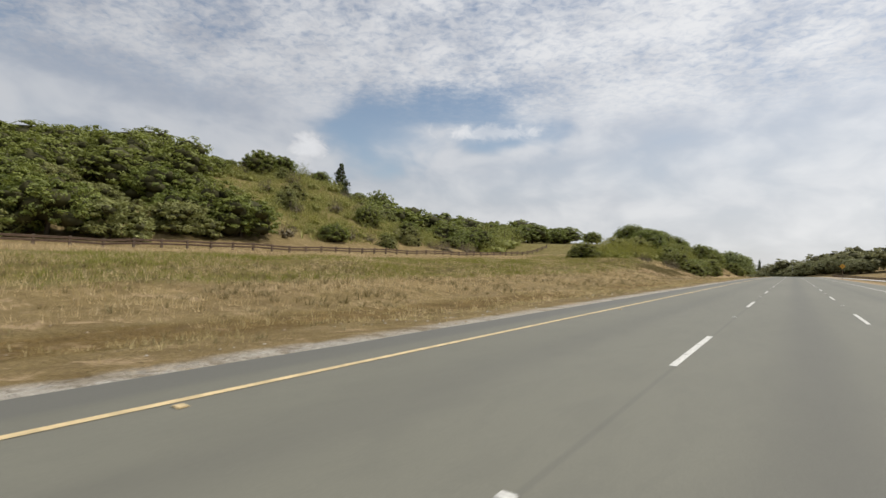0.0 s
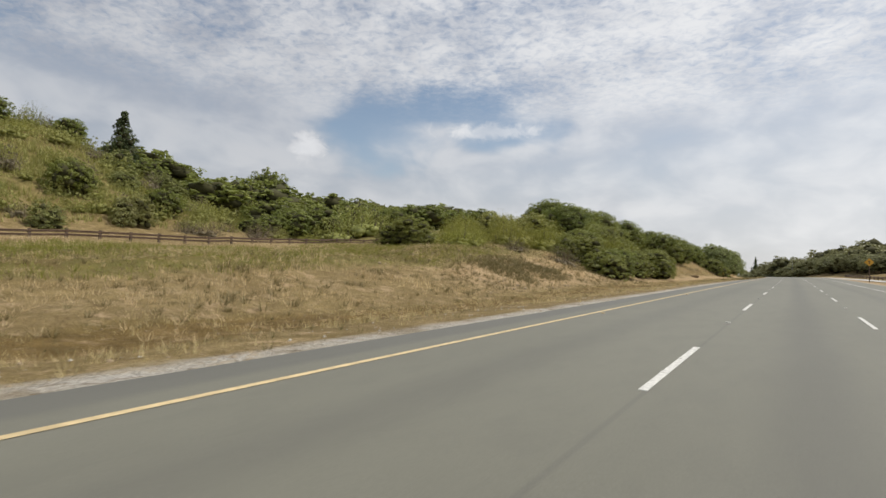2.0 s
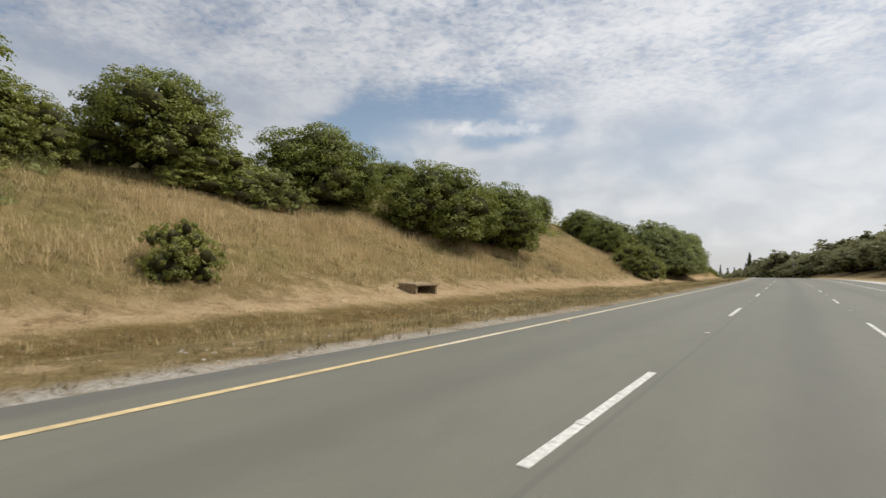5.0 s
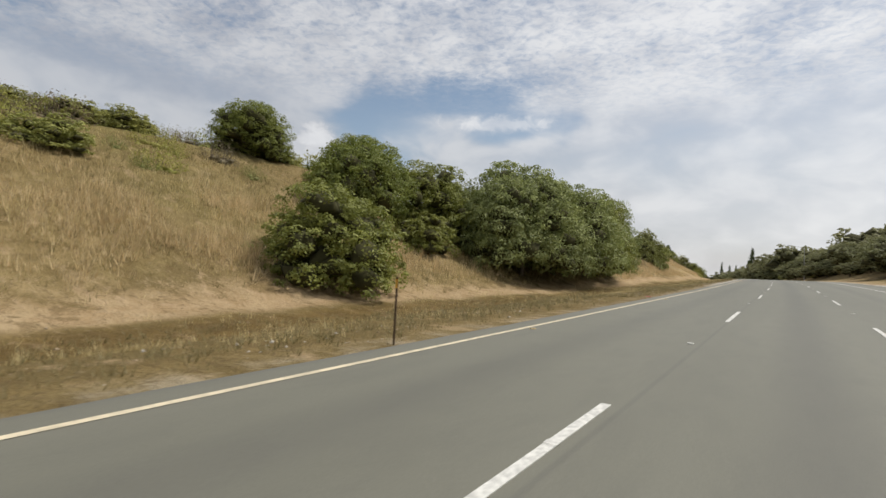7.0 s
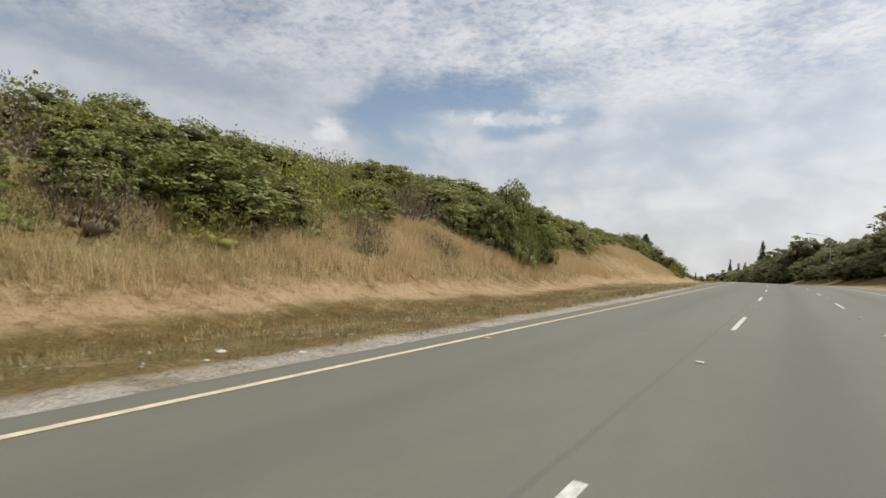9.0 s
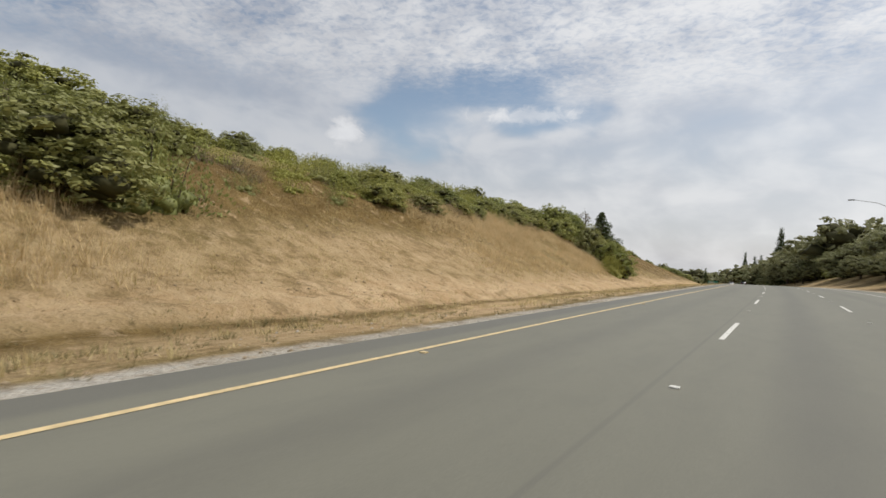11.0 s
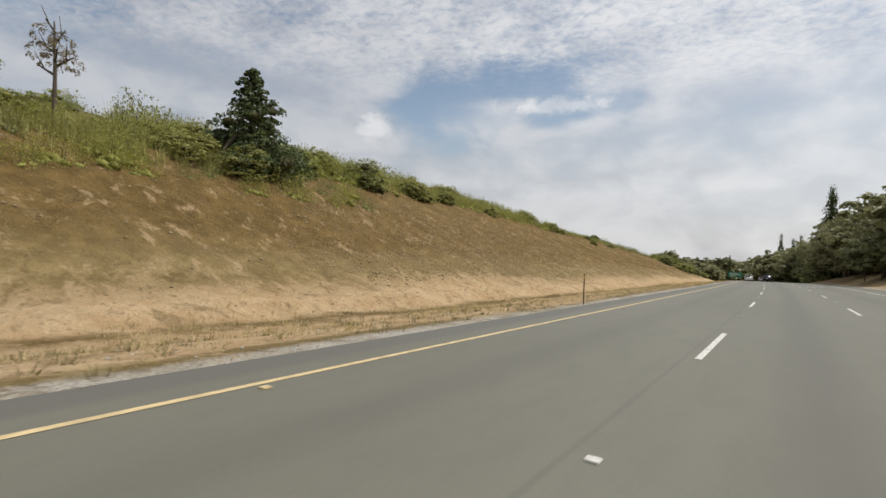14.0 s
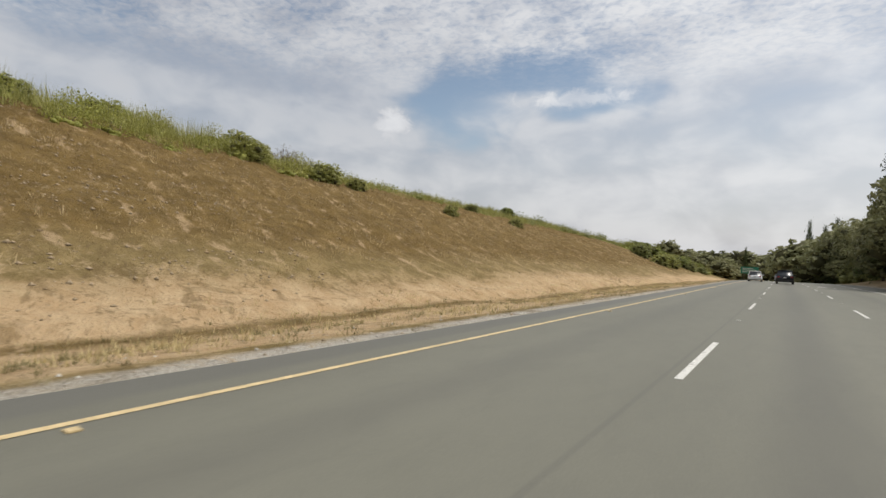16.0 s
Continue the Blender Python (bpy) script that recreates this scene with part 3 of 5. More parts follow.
def puffs(centres, radii, squash=.6, rough=.2):
    """Small uneven lumps of twigs and close leaves: arrays of corners and triangles."""
    n, m = len(centres), len(BALL_V)
    v = BALL_V[None] * (1 + rough * rng.normal(size=(n, m, 1)))
    v = np.asarray(centres)[:, None] + v * np.asarray(radii)[:, None, None] * (1, 1, squash)
    return v.reshape(-1, 3), (BALL_F[None] + m * np.arange(n)[:, None, None]).reshape(-1, 3)


def leaf_pads(centres, radii, count, squash, pad):
    """Pads of foliage over the outside of many lobes: their middles, ways out and radii."""
    centres, radii = np.asarray(centres, float), np.asarray(radii, float)
    share = radii ** 2 / np.sum(radii ** 2)
    at, out, rad = [], [], []
    for k, (c, r) in enumerate(zip(centres, radii)):
        n = max(5, int(count * share[k]))
        i = np.arange(n) + .5
        z = 1 - 1.5 * i / n
        a = i * 2.399 + rng.uniform(0, 6.28)
        v = np.stack((np.cos(a) * np.sqrt(1 - z * z), np.sin(a) * np.sqrt(1 - z * z), z), -1) + rng.normal(size=(n, 3)) * .13
        v /= np.linalg.norm(v, axis=1)[:, None]
        p = c + v * r * rng.uniform(.76, 1.05, (n, 1)) * (1, 1, squash)
        gap = np.linalg.norm((p[:, None] - centres[None]) / (1, 1, squash), axis=2) / radii[None]
        gap[:, k] = 9
        keep = gap.min(1) > .75             # none inside another lobe
        at.append(p[keep]), out.append(v[keep])
        rad.append(np.full(keep.sum(), r * pad) * rng.uniform(.6, 1.3, keep.sum()))
    return np.concatenate(at), np.concatenate(out), np.concatenate(rad)


def crown_mesh(name, centres, radii, pads, per, size, material, core=.7, squash=.85, droop=0.0, pad=.3):
    """A crown of lobes, each of many small pads of leaves, over inner twigs darkened to stand for shade."""
    at, out, rad = (np.repeat(x, per, 0) for x in leaf_pads(centres, radii, pads, squash, pad))
    n = len(at)
    v = rng.normal(size=(n, 3)) + out * .6 + (0, 0, .45)
    v /= np.linalg.norm(v, axis=1)[:, None]
    p = at + v * rad[:, None] * (1 - .75 * rng.uniform(0, 1, (n, 1)) ** 2.2) * (1.15, 1.15, .8)
    nrm = v * .75 + out * .3 + rng.normal(size=(n, 3)) * .42 + (0, 0, .3)
    nrm /= np.linalg.norm(nrm, axis=1)[:, None]
    t = np.cross(nrm, rng.normal(size=(n, 3)))
    t /= np.linalg.norm(t, axis=1)[:, None] + 1e-9
    b = np.cross(nrm, t)
    k = size * rng.uniform(.6, 1.3, (n, 1))
    q = np.stack((p - t * k, p - b * k * .55 + nrm * k * .15, p + t * k + (0, 0, -droop), p + b * k * .55 - nrm * k * .1), 1)
    i = np.arange(n) * 4
    verts, faces, inner = [q.reshape(-1, 3)], [np.stack((i, i + 1, i + 2), -1), np.stack((i, i + 2, i + 3), -1)], 0
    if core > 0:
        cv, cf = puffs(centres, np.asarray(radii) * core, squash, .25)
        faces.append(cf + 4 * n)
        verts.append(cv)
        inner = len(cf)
    return mesh_of(name, np.concatenate(verts), np.concatenate(faces), material, inner)


def spray_bush(kind, material, sprays, leaves, size, wide=.5, core=.5, upright=.8, stems=10):
    """A twiggy bush: leafy sprays rising from the foot to a ragged top, of unit height."""
    root = new(kind) if kind else None
    bm = bmesh.new()
    stool = bm.verts.new((0, 0, -.1))
    quads, heads = [], []
    for k in range(sprays):
        a, q = k * 2.399 + rng.uniform(-.5, .5), math.sqrt((k + .5) / sprays)
        foot = np.array((math.cos(a), math.sin(a), 0)) * q * wide * rng.uniform(.45, .75)
        top = math.sqrt(max(.04, 1 - (q * .95) ** 2)) * rng.uniform(upright, 1.08)
        tip = np.array((math.cos(a + .3) * q * wide * rng.uniform(.85, 1.15), math.sin(a + .3) * q * wide * rng.uniform(.85, 1.15), max(.18, top)))
        if k % max(1, sprays // stems) == 0:
            ring = [bm.verts.new(foot + (.012 * math.cos(j * 2.1), .012 * math.sin(j * 2.1), .05)) for j in range(3)]
            end = bm.verts.new(tip * .95)
            for j in range(3):
                bm.faces.new((stool, ring[(j + 1) % 3], ring[j]))
                bm.faces.new((ring[j], ring[(j + 1) % 3], end))
        if k % 6 == 0 and core > .3:
            heads += [foot * .5 + tip * .33, foot * .7 + tip * .15]
        f = rng.uniform(.1, 1.03, (leaves, 1)) ** .8
        p = foot * (1 - f) + tip * f + rng.normal(size=(leaves, 3)) * (.045, .045, .03) * (1.15 - .6 * f)
        t = (tip - foot) / np.linalg.norm(tip - foot) + rng.normal(size=(leaves, 3)) * .55
        t /= np.linalg.norm(t, axis=1)[:, None]
        b = np.cross(t, rng.normal(size=(leaves, 3)))
        b /= np.linalg.norm(b, axis=1)[:, None]
        k2 = size * rng.uniform(.6, 1.35, (leaves, 1)) * (.62, .62, 1.0)
        quads.append(np.stack((p - t * k2, p - b * k2 * .5, p + t * k2, p + b * k2 * .5), 1))
    if root:
        root.empty_display_size = .2
        part("stem", bm, BARK, root)
    q = np.concatenate(quads)
    i = np.arange(len(q)) * 4
    verts, faces, at = [q.reshape(-1, 3)], [np.concatenate((np.stack((i, i + 1, i + 2), -1), np.stack((i, i + 2, i + 3), -1)))], 4 * len(q)
    pv, pf = puffs(np.array(heads), rng.uniform(.06, .09, len(heads)) * core / .5, 1.3, .3)
    verts.append(pv)
    faces.append(pf + at)
    me = mesh_of("crown", np.concatenate(verts), np.concatenate(faces), material)
    if not root:
        bm.free()
        return me
    ob = new("crown", me)
    ob.parent = root
    return root


def limbs(bm, base, tips, r):
    for t in tips:
        mid = Vector(base).lerp(Vector(t), .5) + Vector(rng.normal(size=3) * .03)
        tube(bm, base, mid, r, r * .65, 6)
        tube(bm, mid, t, r * .65, r * .25, 6)


def tree_proto(kind, crown_material, centres, radii, pads, per, size, trunk_top, core=.74, squash=.85, trunk_r=.03, droop=0.0, pad=.3):
    root = new(kind)
    root.empty_display_size = .2
    bm = bmesh.new()
    tube(bm, (0, 0, -.12), (.01, 0, trunk_top * .5), trunk_r * 1.35, trunk_r, 8)
    tube(bm, (.01, 0, trunk_top * .48), (.0, .01, trunk_top), trunk_r, trunk_r * .8, 8)
    limbs(bm, (0, .01, trunk_top * .95), [tuple(c) for c in centres[:: max(1, len(centres) // 6)]], trunk_r * .6)
    part("trunk", bm, BARK, root)
    ob = new("crown", crown_mesh("crown", centres, radii, pads, per, size, crown_material, core, squash, droop, pad))
    ob.parent = root
    return root


def dome(n, z0, z1, wide, r0, r1, flatness=1.0):
    """Lobe centres and radii filling a round crown of unit height."""
    c, r = [], []
    for k in range(n):
        a, u = k * 2.399 + rng.uniform(-.4, .4), (k + .5) / n
        el = math.asin(max(-.99, 1 - 1.6 * u))
        rad = rng.uniform(r0, r1)
        w = (wide - rad) * rng.uniform(.82, 1.06)
        h = (z1 - z0) / 2
        c.append((math.cos(a) * math.cos(el) * w, math.sin(a) * math.cos(el) * w, z0 + h + math.sin(el) * (h - rad * .7) * flatness))
        r.append(rad)
    c.append((0, 0, (z0 + z1) / 2))
    r.append(wide * .62)
    return np.array(c), np.array(r)


def mound(n, wide, r0, r1, top=1.0):
    """Lobes of a shrub that is leafy down to the ground."""
    c, r = [], []
    for k in range(n):
        a, q = k * 2.399 + rng.uniform(-.5, .5), math.sqrt((k + .5) / n)
        rad = rng.uniform(r0, r1)
        x = q * (wide - rad * .6)
        z = (top - rad) * math.sqrt(max(0.02, 1 - (q * .93) ** 2)) * rng.uniform(.72, 1.05)
        c.append((math.cos(a) * x, math.sin(a) * x, max(z, rad * .45)))
        r.append(rad)
        if z > rad * 1.6:
            c.append((math.cos(a) * x * 1.06, math.sin(a) * x * 1.06, z * .42))
            r.append(rad * .95)
    return np.array(c), np.array(r)


def spire(n):
    """Lobes of a young conifer, wide below and pointed above."""
    c, r = [], []
    for k in range(n):
        u, a = (k + .5) / n, k * 2.399
        rad = .115 * (1 - u) + .038
        w = .34 * (1 - u) ** .85 * (.55 if k % 3 else 1.0)
        c.append((math.cos(a) * w, math.sin(a) * w, .08 + .88 * u))
        r.append(rad)
    return np.array(c), np.array(r)


def cone_tree(tiers, wide, material, kind, base=.08):
    root = new(kind)
    root.empty_display_size = .2
    bm = bmesh.new()
    tube(bm, (0, 0, -.06), (0, 0, .99), .018, .004, 7)
    quads = []
    for k in range(tiers):
        u = k / (tiers - 1)
        z, reach = base + (1 - base) * u, wide * (1 - u) ** .85 * rng.uniform(.75, 1.15) + .012
        for j in range(int(8 - 3 * u)):
            a = rng.uniform(0, 6.283)
            rr = reach * rng.uniform(.65, 1.15)
            tip = np.array((math.cos(a) * rr, math.sin(a) * rr, z - rr * .22))
            tube(bm, (0, 0, z), tuple(tip * (1, 1, 1)), .0045, .0015, 3)
            n = int(10 + 70 * rr / wide)
            f = rng.uniform(.12, 1.03, (n, 1))
            p = np.array((0, 0, z)) * (1 - f) + tip * f + rng.normal(size=(n, 3)) * (.012 + .02 * (1 - f))
            t = rng.normal(size=(n, 3)) + tip / max(rr, .02) * (.8, .8, .2)
            t /= np.linalg.norm(t, axis=1)[:, None]
            b = np.cross(t, (0, 0, 1.0)) + rng.normal(size=(n, 3)) * .2
            k2 = rng.uniform(.011, .022, (n, 1))
            quads.append(np.stack((p - t * k2, p - b * k2 * .6, p + t * k2 - (0, 0, .006), p + b * k2 * .6), 1))
    part("trunk", bm, BARK, root)
    q = np.concatenate(quads)
    i = np.arange(len(q)) * 4
    me = bpy.data.meshes.new("crown")
    me.from_pydata(q.reshape(-1, 3).tolist(), [], np.concatenate((np.stack((i, i + 1, i + 2), -1), np.stack((i, i + 2, i + 3), -1))).tolist())
    me.materials.append(material)
    ob = new("crown", me)
    ob.parent = root
    return root


def snag(kind):
    """A bare dead tree."""
    root = new(kind)
    bm = bmesh.new()
    tube(bm, (0, 0, -.1), (.02, 0, .6), .034, .022, 7)
    tube(bm, (.02, 0, .6), (.05, .01, 1.0), .022, .008, 6)
    part("trunk", bm, BARK, root)
    for z, a, r in ((.55, .3, .3), (.66, 2.9, .14), (.74, .1, .34), (.62, 4.2, .18), (.82, 3.6, .12), (.9, 1.0, .12)):
        bm = bmesh.new()
        tip = (math.cos(a) * r, math.sin(a) * r, z + .1)
        tube(bm, (.02, 0, z), tip, .014, .006, 5)
        tube(bm, Vector((.02, 0, z)).lerp(Vector(tip), .6), (tip[0] * .9, tip[1] * .9 + .06, z + .2), .008, .003, 4)
        part("branch", bm, BARK, root)
    lobes = np.array(((.25, .05, .74), (-.12, .08, .70), (.05, -.16, .66), (.1, .12, .86), (-.05, -.05, .8)))
    ob = new("crown", crown_mesh("crown", lobes, np.array((.15, .13, .14, .12, .13)), 70, 26, .012, GREY, 0, .85, 0, .3))
    ob.parent = root
    return root


def raised(lobes, lift):
    """Lobes lifted off the ground, so that the foot of the tree stands in shade."""
    return lobes[0] * (1, 1, 1 - lift) + (0, 0, lift), lobes[1]


MAKERS = {
    "oak": lambda: tree_proto("oak_tree", OAK, *dome(22, .0, 1.0, .56, .15, .22), 640, 72, .0118, .4, .6, .9, .03, 0, .36),
    "lowshrub": lambda: tree_proto("shrub", SHRUB, *mound(12, .55, .14, .23), 280, 42, .020, .4, .6, .9, .02, 0, .36),
    "farscrub": lambda: spray_bush("scrub_bush", SAGE, 54, 16, .036, .5, .6),
    "shrub": lambda: tree_proto("shrub", SHRUB, *mound(18, .55, .13, .21), 560, 70, .0124, .4, .6, .9, .02, 0, .36),
    "darkoak": lambda: tree_proto("oak_tree", HAZY_OAK, *dome(20, .0, 1.0, .58, .15, .24), 300, 58, .0185, .4, .7, .9, .03, 0, .38),
    "faroak": lambda: tree_proto("oak_tree", OAK, *dome(18, .0, 1.0, .58, .16, .25), 220, 52, .023, .4, .7, .9, .03, 0, .38),
    "broom": lambda: spray_bush("broom_bush", YELLOW, 90, 20, .025, .5, .55),
    "scrub": lambda: spray_bush("scrub_bush", SCRUB, 90, 20, .026, .5, .6, .65),
    "grey": lambda: spray_bush("grey_shrub", GREY, 80, 18, .024, .5, .45, .7, 30),
    "farbroom": lambda: spray_bush("broom_bush", YELLOW, 60, 16, .034, .5, .6),
    "tallbroom": lambda: spray_bush("broom_bush", BROOM, 260, 30, .0165, .5, .6, .62, 24),
    "tallscrub": lambda: spray_bush("scrub_bush", SCRUB, 240, 30, .0165, .5, .55, .55, 24),
    "thin": lambda: spray_bush("sparse_tree", SCRUB, 70, 40, .016, .5, .31, .45, 20),
    "silver": lambda: tree_proto("acacia_tree", SILVER, *raised(mound(34, .56, .12, .19), .08), 1050, 70, .0108, .3, .46, .8, .025, .005, .42),
    "acacia": lambda: tree_proto("acacia_tree", SHRUB, *raised(mound(34, .56, .12, .19), .08), 1050, 66, .0110, .3, .46, .9, .025, .003, .40),
    "bush": lambda: tree_proto("scrub_bush", SAGE, *mound(13, .52, .13, .21), 240, 44, .023, .35, .5, 1.0, .018, 0, .46),
    "darkbush": lambda: tree_proto("scrub_bush", SCRUB, *mound(13, .52, .13, .21), 240, 44, .023, .35, .5, 1.0, .018, 0, .46),
    "fir": lambda: cone_tree(34, .27, NEEDLE, "fir_tree"),
    "slimfir": lambda: cone_tree(24, .2, NEEDLE, "fir_tree"),
    "pine": lambda: tree_proto("young_conifer", NEEDLE, *spire(44), 330, 40, .014, .6, .55, .8, .03, .006, .5),
    "snag": lambda: snag("dead_tree"),
}
VARIANTS = {"bush": 3, "darkbush": 3, "acacia": 1, "lowshrub": 2, "farscrub": 2, "oak": 2, "shrub": 2, "faroak": 3, "darkoak": 3, "broom": 3, "farbroom": 2, "tallbroom": 2, "tallscrub": 2, "scrub": 3, "grey": 2, "thin": 2, "silver": 2, "fir": 2, "slimfir": 1, "pine": 1, "snag": 1}
LABELS = {
    "bush": ("rounded yellow-green scrub bush on the slope", "shrub"),
    "darkbush": ("rounded olive-green scrub bush on the slope", "shrub"),
    "oak": ("round dark green oak tree on the dry hillside", "tree"),
    "faroak": ("rounded dark oak tree on a wooded rise", "tree"),
    "darkoak": ("tall shaded oak tree beyond the far shoulder", "tree"),
    "shrub": ("dense dark green shrub on the roadside slope", "shrub"),
    "lowshrub": ("dense dark green shrub on the roadside slope", "shrub"),
    "farscrub": ("olive-green scrub bush on the crest", "shrub"),
    "scrub": ("low olive-green scrub bush on the slope", "shrub"),
    "broom": ("yellow-green broom bush on the dry slope", "shrub"),
    "farbroom": ("yellow-green broom bush along the crest", "shrub"),
    "tallbroom": ("tall yellow-green broom bush with upright twigs", "shrub"),
    "tallscrub": ("tall olive-green scrub bush with upright twigs", "shrub"),
    "grey": ("grey-brown half-dry scrub bush on the slope", "shrub"),
    "thin": ("small sparse tree standing out of the brush", "tree"),
    "silver": ("large silvery-green bushy tree beside the verge", "tree"),
    "acacia": ("tall leafy green tree beside the verge", "tree"),
    "fir": ("tall dark fir tree with drooping branches", "tree"),
    "slimfir": ("slender dark conifer far along the freeway", "tree"),
    "pine": ("small dark green conifer at the top of the cut slope", "tree"),
    "snag": ("bare grey dead tree in the green brush", "tree"),
}
made = {}


def plant(kind, s, d, high, wide, label="", group="", sink=.25, base=None):
    """A plant with its foot on the ground at (s, d); high and wide in metres."""
    if kind == "shrub" and high < 4.0:
        kind = "lowshrub"
    if -400 < d < -37.5 and kind in ("broom", "scrub"):
        kind = "far" + kind
    pool = made.setdefault(kind, [])
    if kind in ("oak", "faroak", "darkoak"):
        sink = .1 * high
    if d < 0 and base is None:      # the leaves reach the ground on the downhill side
        drop = max(0.0, land(s, d) - land(s, d + .4 * wide))
        sink, high = sink + .75 * drop, high + .6 * drop
    m = Matrix.Translation(on_land(s, d, sink) if base is None else base) @ pose(0, 0, 0, 0, 0, float(rng.uniform(0, 360)))
    if len(pool) < VARIANTS[kind]:
        ob = MAKERS[kind]()
        pool.append(ob)
        ob.matrix_basis = m
    else:
        ob = copy_thing(pool[int(rng.integers(len(pool)))], m)
    ob.scale = (wide * rng.uniform(.92, 1.08), wide * rng.uniform(.92, 1.08), high)
    text, cat = LABELS[kind]
    return tagged(ob, label or text, cat, group or {"tree": "trees along the freeway", "shrub": "shrubs on the slopes"}[cat])


def brush(kinds, s0, s1, d0, d1, spacing, h0, h1, w=1.6):
    """Bushes over a stretch of slope, on a jittered grid so that they close up."""
    for s in np.arange(s0, s1, spacing):
        for d in np.arange(d0, d1, spacing):
            a, b = s + rng.uniform(-.45, .45) * spacing, d + rng.uniform(-.45, .45) * spacing
            h = rng.uniform(h0, h1)
            plant(kinds[int(rng.integers(len(kinds)))], a, b, h, h * w * rng.uniform(.85, 1.3))


def tufts(name, label, s0, s1, d0, d1, n, h0, h1, material, patchy=.35, blades=4, lean=.5, seed=1, slim=.022, soft=(9, 2.5)):
    """Grass over a stretch of ground: one object of many blades."""
    g = np.random.default_rng(seed)
    s, d = g.uniform(s0, s1, n), g.uniform(d0, d1, n)
    v = patches(s, d, seed)
    ends = np.minimum(np.minimum(s - s0, s1 - s) / soft[0], np.minimum(d - d0, d1 - d) / soft[1])
    keep = (v > patchy - g.uniform(0, 1, n) * .8) & (ends > g.uniform(0, 1, n))
    s, d, v = s[keep], d[keep], v[keep]
    c = lay(s, d) - (0, 0, .03)
    k = g.uniform(h0, h1, len(s)) * (1 + .35 * np.clip(v, -.8, 1))
    c, k = np.repeat(c, blades, 0), np.repeat(k, blades)
    m = len(k)
    t, r, f = g.uniform(0, 6.283, m), g.uniform(0, .18, m), g.uniform(.15, lean, m) * k
    x, y, w = np.cos(t), np.sin(t), slim * k + .006
    p = c + np.stack((x * r, y * r, 0 * r), -1)
    side = np.stack((-y * w, x * w, 0 * w), -1)
    tip = p + np.stack((x * f, y * f, k * g.uniform(.7, 1.1, m)), -1)
    verts = np.stack((p + side, p - side, tip), 1).reshape(-1, 3)
    return tagged(new(name, mesh_of(name, verts, np.arange(3 * m).reshape(-1, 3), material)), label, "grass", kind="stuff")


def stones(name, label, s0, s1, d0, d1, n, r0, r1, material, seed=3):
    g = np.random.default_rng(seed)
    v0 = np.array(((1, 0, 0), (-1, 0, 0), (0, 1, 0), (0, -1, 0), (0, 0, .8), (0, 0, -.6)), float)
    f0 = np.array(((0, 2, 4), (2, 1, 4), (1, 3, 4), (3, 0, 4), (2, 0, 5), (1, 2, 5), (3, 1, 5), (0, 3, 5)))
    s, d = g.uniform(s0, s1, n), g.uniform(d0, d1, n)
    keep = patches(s, d, seed) > -.3
    c = lay(s[keep], d[keep])
    m = len(c)
    r = (r0 + (r1 - r0) * g.uniform(0, 1, m) ** 3)[:, None, None]
    verts = c[:, None, :] + v0[None] * r * g.uniform(.5, 1.3, (m, 6, 3))
    tris = f0[None] + 6 * np.arange(m)[:, None, None]
    return tagged(new(name, mesh_of(name, verts.reshape(-1, 3), tris.reshape(-1, 3), material)), label, "stones", kind="stuff")


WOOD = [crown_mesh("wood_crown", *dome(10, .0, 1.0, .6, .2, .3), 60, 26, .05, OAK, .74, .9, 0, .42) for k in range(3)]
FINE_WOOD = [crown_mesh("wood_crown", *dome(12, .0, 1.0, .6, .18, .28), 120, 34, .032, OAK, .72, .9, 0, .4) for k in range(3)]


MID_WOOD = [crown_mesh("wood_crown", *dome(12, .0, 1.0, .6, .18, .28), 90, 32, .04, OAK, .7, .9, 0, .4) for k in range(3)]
FAR_BROOM = [spray_bush("", SAGE, 42, 10, .05, .5, .6) for k in range(3)]
FAR_SCRUB = [spray_bush("", SCRUB, 42, 10, .05, .5, .6) for k in range(3)]


def woods(name, label, leaf, s0, s1, d0, d1, spacing, h0, h1, w, crowns=WOOD):
    """Far trees that nobody could count, joined into one object."""
    verts, faces, which, at = [], [], [], 0
    for s in np.arange(s0, s1, spacing):
        for d in np.arange(d0, d1, spacing):
            a, b = s + rng.uniform(-.45, .45) * spacing, d + rng.uniform(-.45, .45) * spacing
            src = crowns[int(rng.integers(3))]
            co = np.empty(len(src.vertices) * 3)
            src.vertices.foreach_get("co", co)
            ix = np.empty(len(src.polygons) * 3, np.int32)
            src.polygons.foreach_get("vertices", ix)
            h, t = rng.uniform(h0, h1), rng.uniform(0, 6.283)
            k = h * w * rng.uniform(.85, 1.25)
            co = co.reshape(-1, 3) * (k, k, h)
            c, q = math.cos(t), math.sin(t)
            co = np.stack((co[:, 0] * c - co[:, 1] * q, co[:, 0] * q + co[:, 1] * c, co[:, 2]), -1) + np.array(on_land(a, b, .3))
            verts.append(co)
            kind = np.zeros(len(src.polygons), np.int32)
            src.polygons.foreach_get("material_index", kind)
            which.append(kind)
            faces.append(ix.reshape(-1, 3) + at)
            at += len(co)
    me = mesh_of(name, np.concatenate(verts), np.concatenate(faces), leaf)
    # the cores keep the dark colour that paints the crowns' inner shade
    me.materials.append(TWIG_SHADE)
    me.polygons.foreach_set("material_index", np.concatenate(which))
    return tagged(new(name, me), label, "woods", kind="stuff")


# wooded hill behind the field
brush(("faroak", "faroak", "darkbush"), 13, 54, -90, -72, 8.6, 5.5, 8.5, 1.35)
woods("woods", "dense dark oak wood covering the upper hill", OAK, 14, 57, -142, -92, 9.5, 6.5, 9.5, 1.4, FINE_WOOD)
